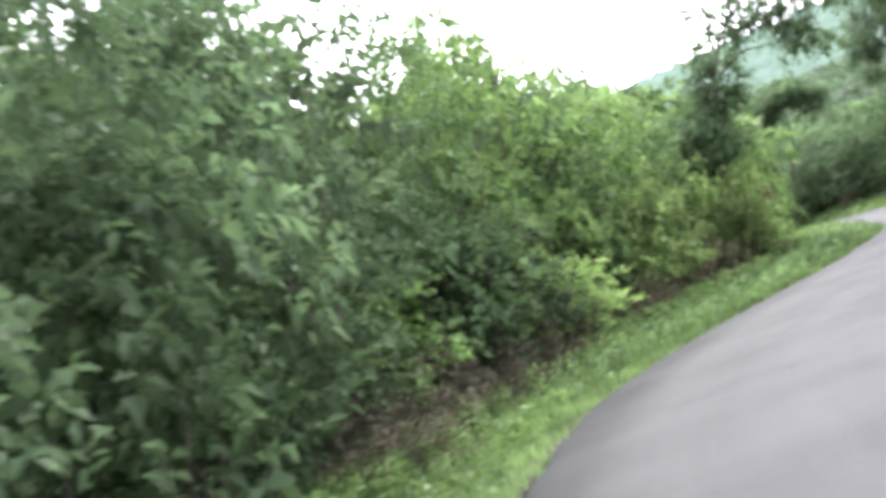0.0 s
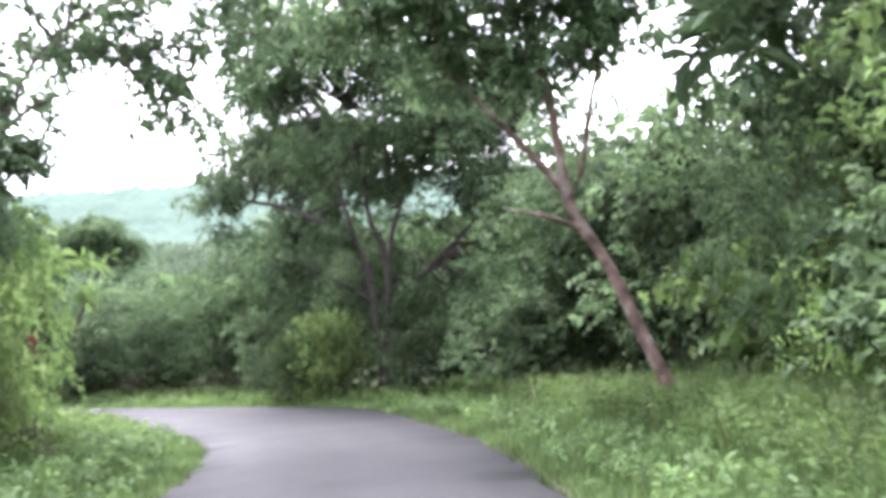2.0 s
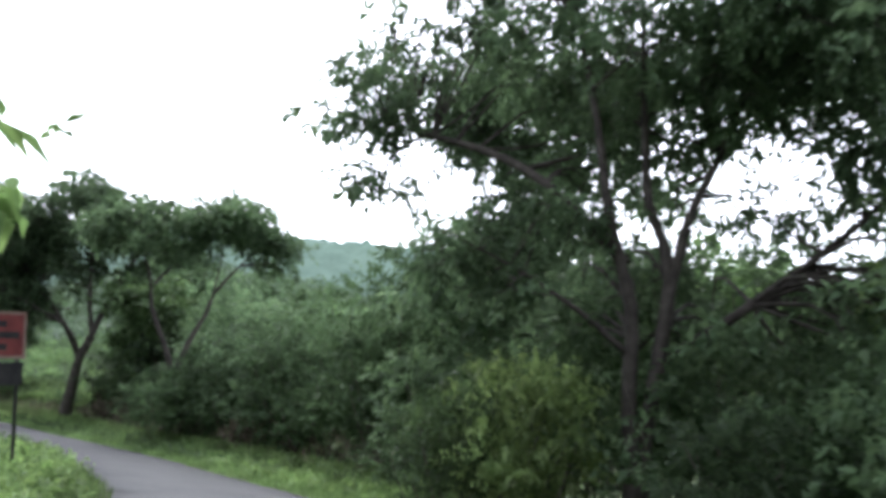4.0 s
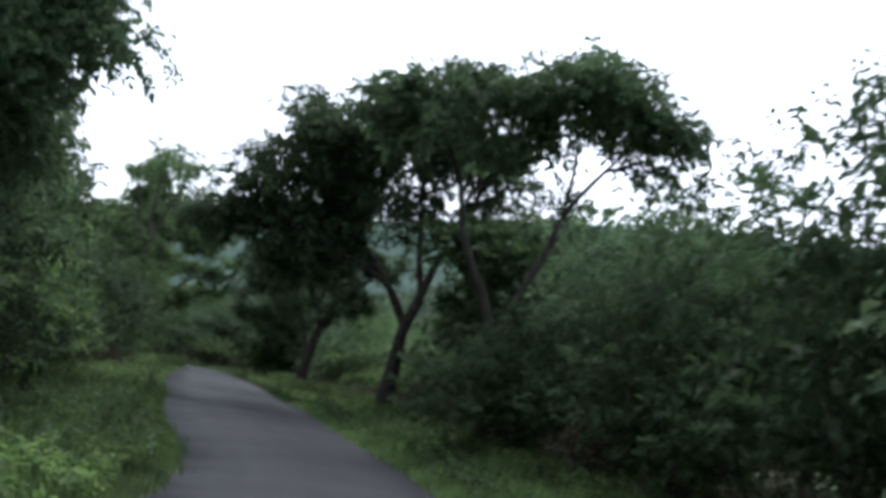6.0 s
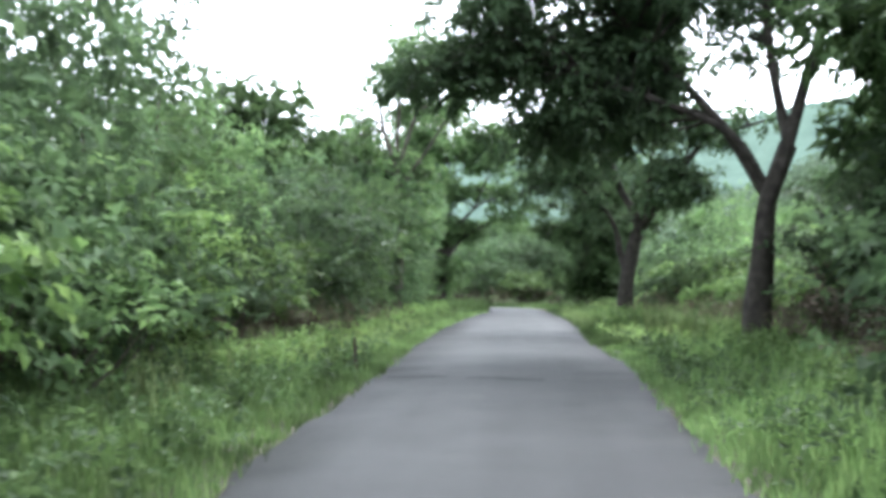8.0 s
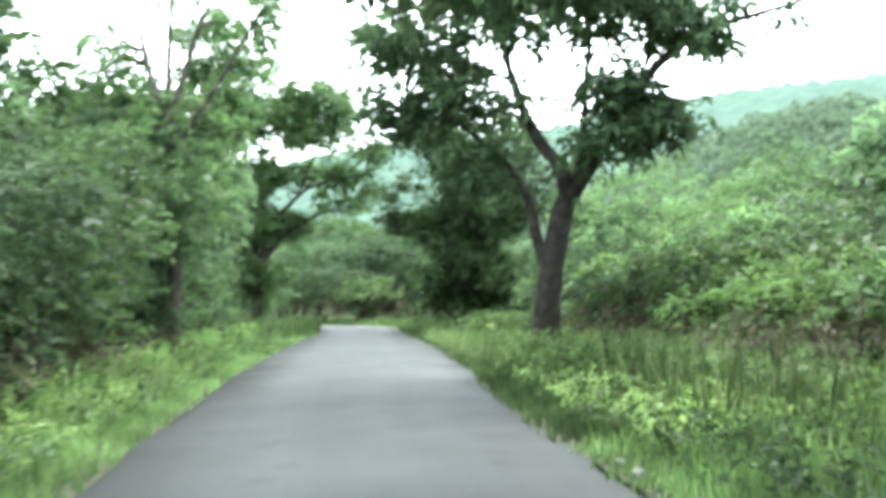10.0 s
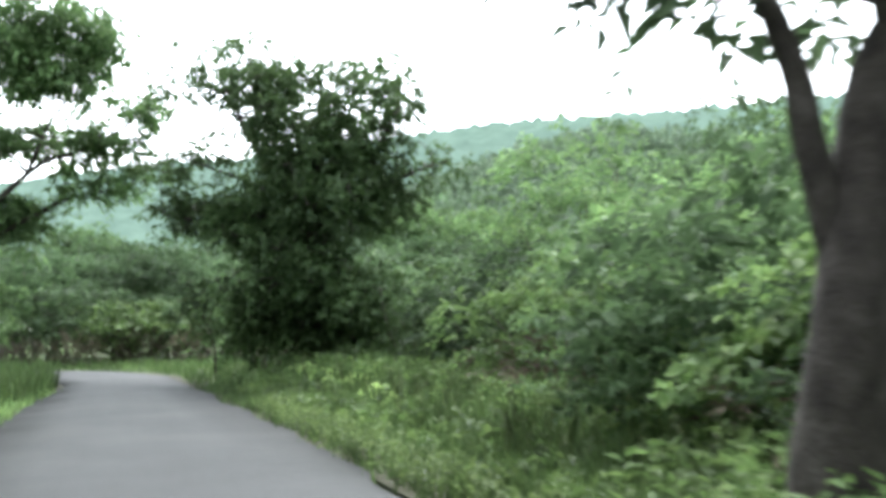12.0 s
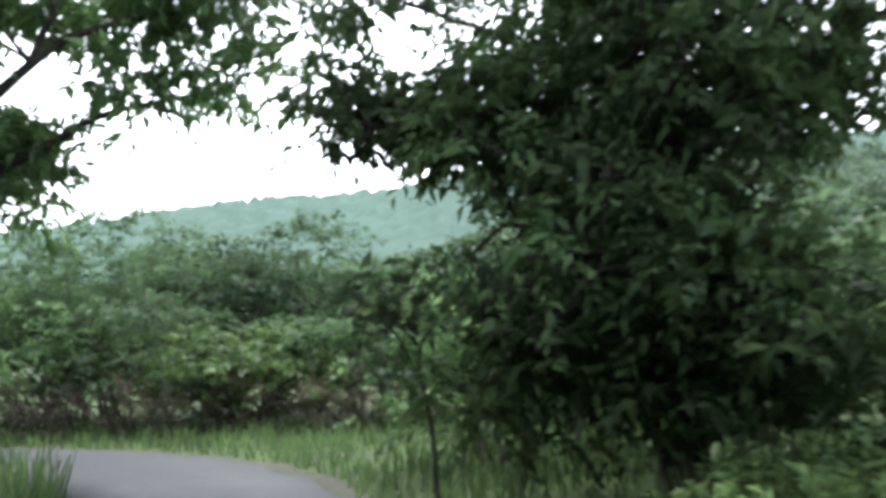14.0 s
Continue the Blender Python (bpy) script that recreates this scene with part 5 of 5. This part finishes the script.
def tar_seam(x0, y0, x1, y1, width, seed):
    """A crooked band of tar across the asphalt, hugging its crown."""
    g = np.random.default_rng(seed)
    n = 22
    t = np.linspace(0, 1, n)
    mid = np.stack([x0 + (x1 - x0) * t, y0 + (y1 - y0) * t + wobble(n, 4, 0.04, seed)], 1)
    half = width / 2 * np.sin(np.pi * np.clip(t, 0.06, 0.94)) ** 0.4 * g.uniform(0.6, 1.2, n)
    cols = []
    for k in (-1, -0.4, 0.4, 1):
        p = mid + np.column_stack([np.zeros(n), half * k])
        i = np.argmin(np.linalg.norm(p[:, None] - ((LEFT + RIGHT) / 2)[None], axis=2), axis=1)
        share = np.einsum("ij,ij->i", p - LEFT[i], ACROSS[i]) / np.linalg.norm(RIGHT[i] - LEFT[i], axis=1)
        z = np.interp(share, [0.015, 0.26, 0.5, 0.74, 0.985], [0.035, 0.06, 0.07, 0.06, 0.035]) + wobble(ROWS, 60, 0.003, 8)[i]
        cols.append(np.column_stack([p, z + (0.005 if abs(k) < 1 else 0.001)]))
    v = np.stack(cols, 1)
    i, j = np.meshgrid(np.arange(n - 1), np.arange(3), indexing="ij")
    q = i * 4 + j
    me = mesh_from("tar_seam", v.reshape(-1, 3), np.stack([q, q + 4, q + 5, q + 1], -1).reshape(-1, 4), TAR, True)
    tagged(new("tar_seam", me), "dark band of tar sealing a joint in the asphalt", "road repair", kind="structure")


tar_seam(-1.45, 27.05, -0.55, 26.9, 0.34, 71)
tar_seam(-0.25, 26.75, 0.85, 26.4, 0.26, 72)

WOOD_OLD = noisy_material("weathered_wood", [(0.3, (0.05, 0.04, 0.03)), (0.7, (0.11, 0.09, 0.07))], 14.0, 0.9, 0.7, fine=60.0)


def marker_post():
    """A short old stake with a chipped top, leaning in the grass."""
    bm = bmesh.new()
    bmesh.ops.create_cone(bm, cap_ends=True, segments=9, radius1=0.034, radius2=0.027, depth=0.72, matrix=Matrix.Translation((0, 0, 0.24)))
    for v in bm.verts:
        if v.co.z > 0.5:
            v.co.z += 0.5 * v.co.x
        v.co.x += 0.006 * math.sin(v.co.y * 60)
    bmesh.ops.bevel(bm, geom=[e for e in bm.edges if all(v.co.z > 0.5 for v in e.verts)], offset=0.004, segments=1, affect="EDGES")
    me = bpy.data.meshes.new("marker_post")
    bm.to_mesh(me)
    bm.free()
    me.materials.append(WOOD_OLD)
    ob = tagged(new("marker_post", me), "short dark weathered wooden stake in the verge grass", "post")
    ob.matrix_basis = pose(-2.13, 28.1, -0.05, 2, -3, 20)


marker_post()


# ---- the road sign and the red cloth ----
SIGN_RED = noisy_material("weathered_red_paint", [(0.3, (0.15, 0.035, 0.035)), (0.6, (0.25, 0.06, 0.055)), (0.85, (0.33, 0.15, 0.12))], 4.0, 0.6, 0.2)
SIGN_PALE = noisy_material("faded_border_paint", [(0.3, (0.24, 0.14, 0.11)), (0.7, (0.34, 0.24, 0.2))], 5.0, 0.6, 0.2)
SIGN_DARK = noisy_material("dark_sheet_metal", [(0.3, (0.02, 0.02, 0.022)), (0.7, (0.05, 0.045, 0.045))], 5.0, 0.6, 0.2)
CLOTH = noisy_material("red_cloth", [(0.3, (0.2, 0.012, 0.014)), (0.7, (0.32, 0.03, 0.03))], 7.0, 0.85, 0.4, fine=90.0, depth=0.004)


def box(cx, cy, cz, sx, sy, sz, bevel=0.006):
    bm = bmesh.new()
    bmesh.ops.create_cube(bm, size=1.0, matrix=Matrix.Translation((cx, cy, cz)) @ Matrix.Diagonal((sx, sy, sz, 1)))
    bmesh.ops.bevel(bm, geom=bm.edges[:], offset=min(bevel, sx / 3, sy / 3, sz / 3), segments=2, affect="EDGES")
    return bm


def bm_part(name, bm, mat, parent, label=""):
    me = bpy.data.meshes.new(name)
    bm.to_mesh(me)
    bm.free()
    me.materials.append(mat)
    return part(name, me, parent, label)


def road_sign():
    root = new("road_sign")
    root.matrix_basis = pose(-2.0, 2.8, -0.13, 0, -6, 14)
    tagged(root, "weathered red warning board on two thin leaning posts in the verge", "sign")
    for x in (-0.36, 0.36):
        bm_part("post", box(x, 0.03, 1.3, 0.05, 0.05, 2.8), SIGN_DARK, root, "thin dark metal post")
    bm_part("board", box(0, 0, 2.38, 0.95, 0.02, 0.76), SIGN_RED, root)
    for x, z, w, h in [(0, 2.735, 0.95, 0.05), (0, 2.025, 0.95, 0.05), (-0.45, 2.38, 0.05, 0.66), (0.45, 2.38, 0.05, 0.66)]:
        bm_part("border", box(x, -0.014, z, w, 0.012, h, 0.003), SIGN_PALE, root, "faded dull pink border strip")
    for k, (x, z, w, h) in enumerate([(-0.1, 2.56, 0.5, 0.1), (0.05, 2.38, 0.62, 0.11), (-0.05, 2.19, 0.42, 0.1)]):
        bm_part("marking", box(x, -0.0125, z, w, 0.008, h, 0.002), SIGN_DARK, root, "dark worn marking")
    bm_part("lower_plate", box(0, 0, 1.75, 0.9, 0.02, 0.38), SIGN_DARK, root, "dark lower plate")


road_sign()


def tied_cloth():
    """A red cloth wound round the bent trunk, with a knot, two raised ends and a hanging flap."""
    g = np.random.default_rng(61)
    root = new("tied_cloth")
    root.location = (-7.75, -28.84, 2.55)
    tagged(root, "red cloth strip tied round the dark bent trunk", "cloth")
    along = unit(np.array([-0.33, 0.4, 0.52]))
    u = unit(np.cross(along, [0.77, 0.63, 0]))
    v = np.cross(along, u)
    for k in (-0.05, 0.06):
        a = np.linspace(0, 2 * np.pi, 25)
        ring = along * k + (np.cos(a)[:, None] * u + np.sin(a)[:, None] * v) * 0.157 + along * (0.03 * np.sin(2 * a))[:, None]
        part("band", mesh_from("band", *tube(ring, np.full(25, 0.007), 6, g, 0.1), CLOTH, True), root)
    side = unit(np.array([0.63, -0.77, 0.0]))
    front = unit(np.array([-0.77, -0.63, 0.0]))
    up = np.array([0, 0, 1.0])
    top = side * 0.14 + up * 0.14 + front * 0.04

    def sheet(points, width, across, name):
        line = smooth_line(points, 16)
        t = np.linspace(0, 1, 16)
        w = np.interp(t, [0, 0.3, 0.8, 1], width)
        cols = [line + across * (w * k)[:, None] + front * (0.03 * np.sin(7 * t + 3 * k))[:, None] for k in np.linspace(-0.5, 0.5, 7)]
        vv = np.stack(cols, 1)
        i, j = np.meshgrid(np.arange(15), np.arange(6), indexing="ij")
        q = i * 7 + j
        ob = part(name, mesh_from(name, vv.reshape(-1, 3), np.stack([q, q + 1, q + 8, q + 7], -1).reshape(-1, 4), CLOTH, True), root)
        thick = ob.modifiers.new("thickness", "SOLIDIFY")
        thick.thickness = 0.006
    part("knot", mesh_from("knot", *tube(top + np.linspace(-1, 1, 7)[:, None] * (side + up) * 0.04, np.array([0.01, 0.03, 0.042, 0.046, 0.042, 0.03, 0.01]), 10, g, 0.1), CLOTH, True), root)
    for k in (0.0, 0.06):
        sheet([top, top - side * 0.12 + up * (0.14 + k), top - side * (0.3 - k) + up * (0.34 + k)], [0.01, 0.018, 0.018, 0.006], unit(side + up * 0.6), "raised_end")
    sheet([side * 0.1 - up * 0.2, side * 0.3 - up * 0.37, side * 0.52 - up * 0.54, side * 0.8 - up * 0.7], [0.1, 0.28, 0.26, 0.06], unit(side * 0.5 + up * 0.8), "hanging_flap")


tied_cloth()
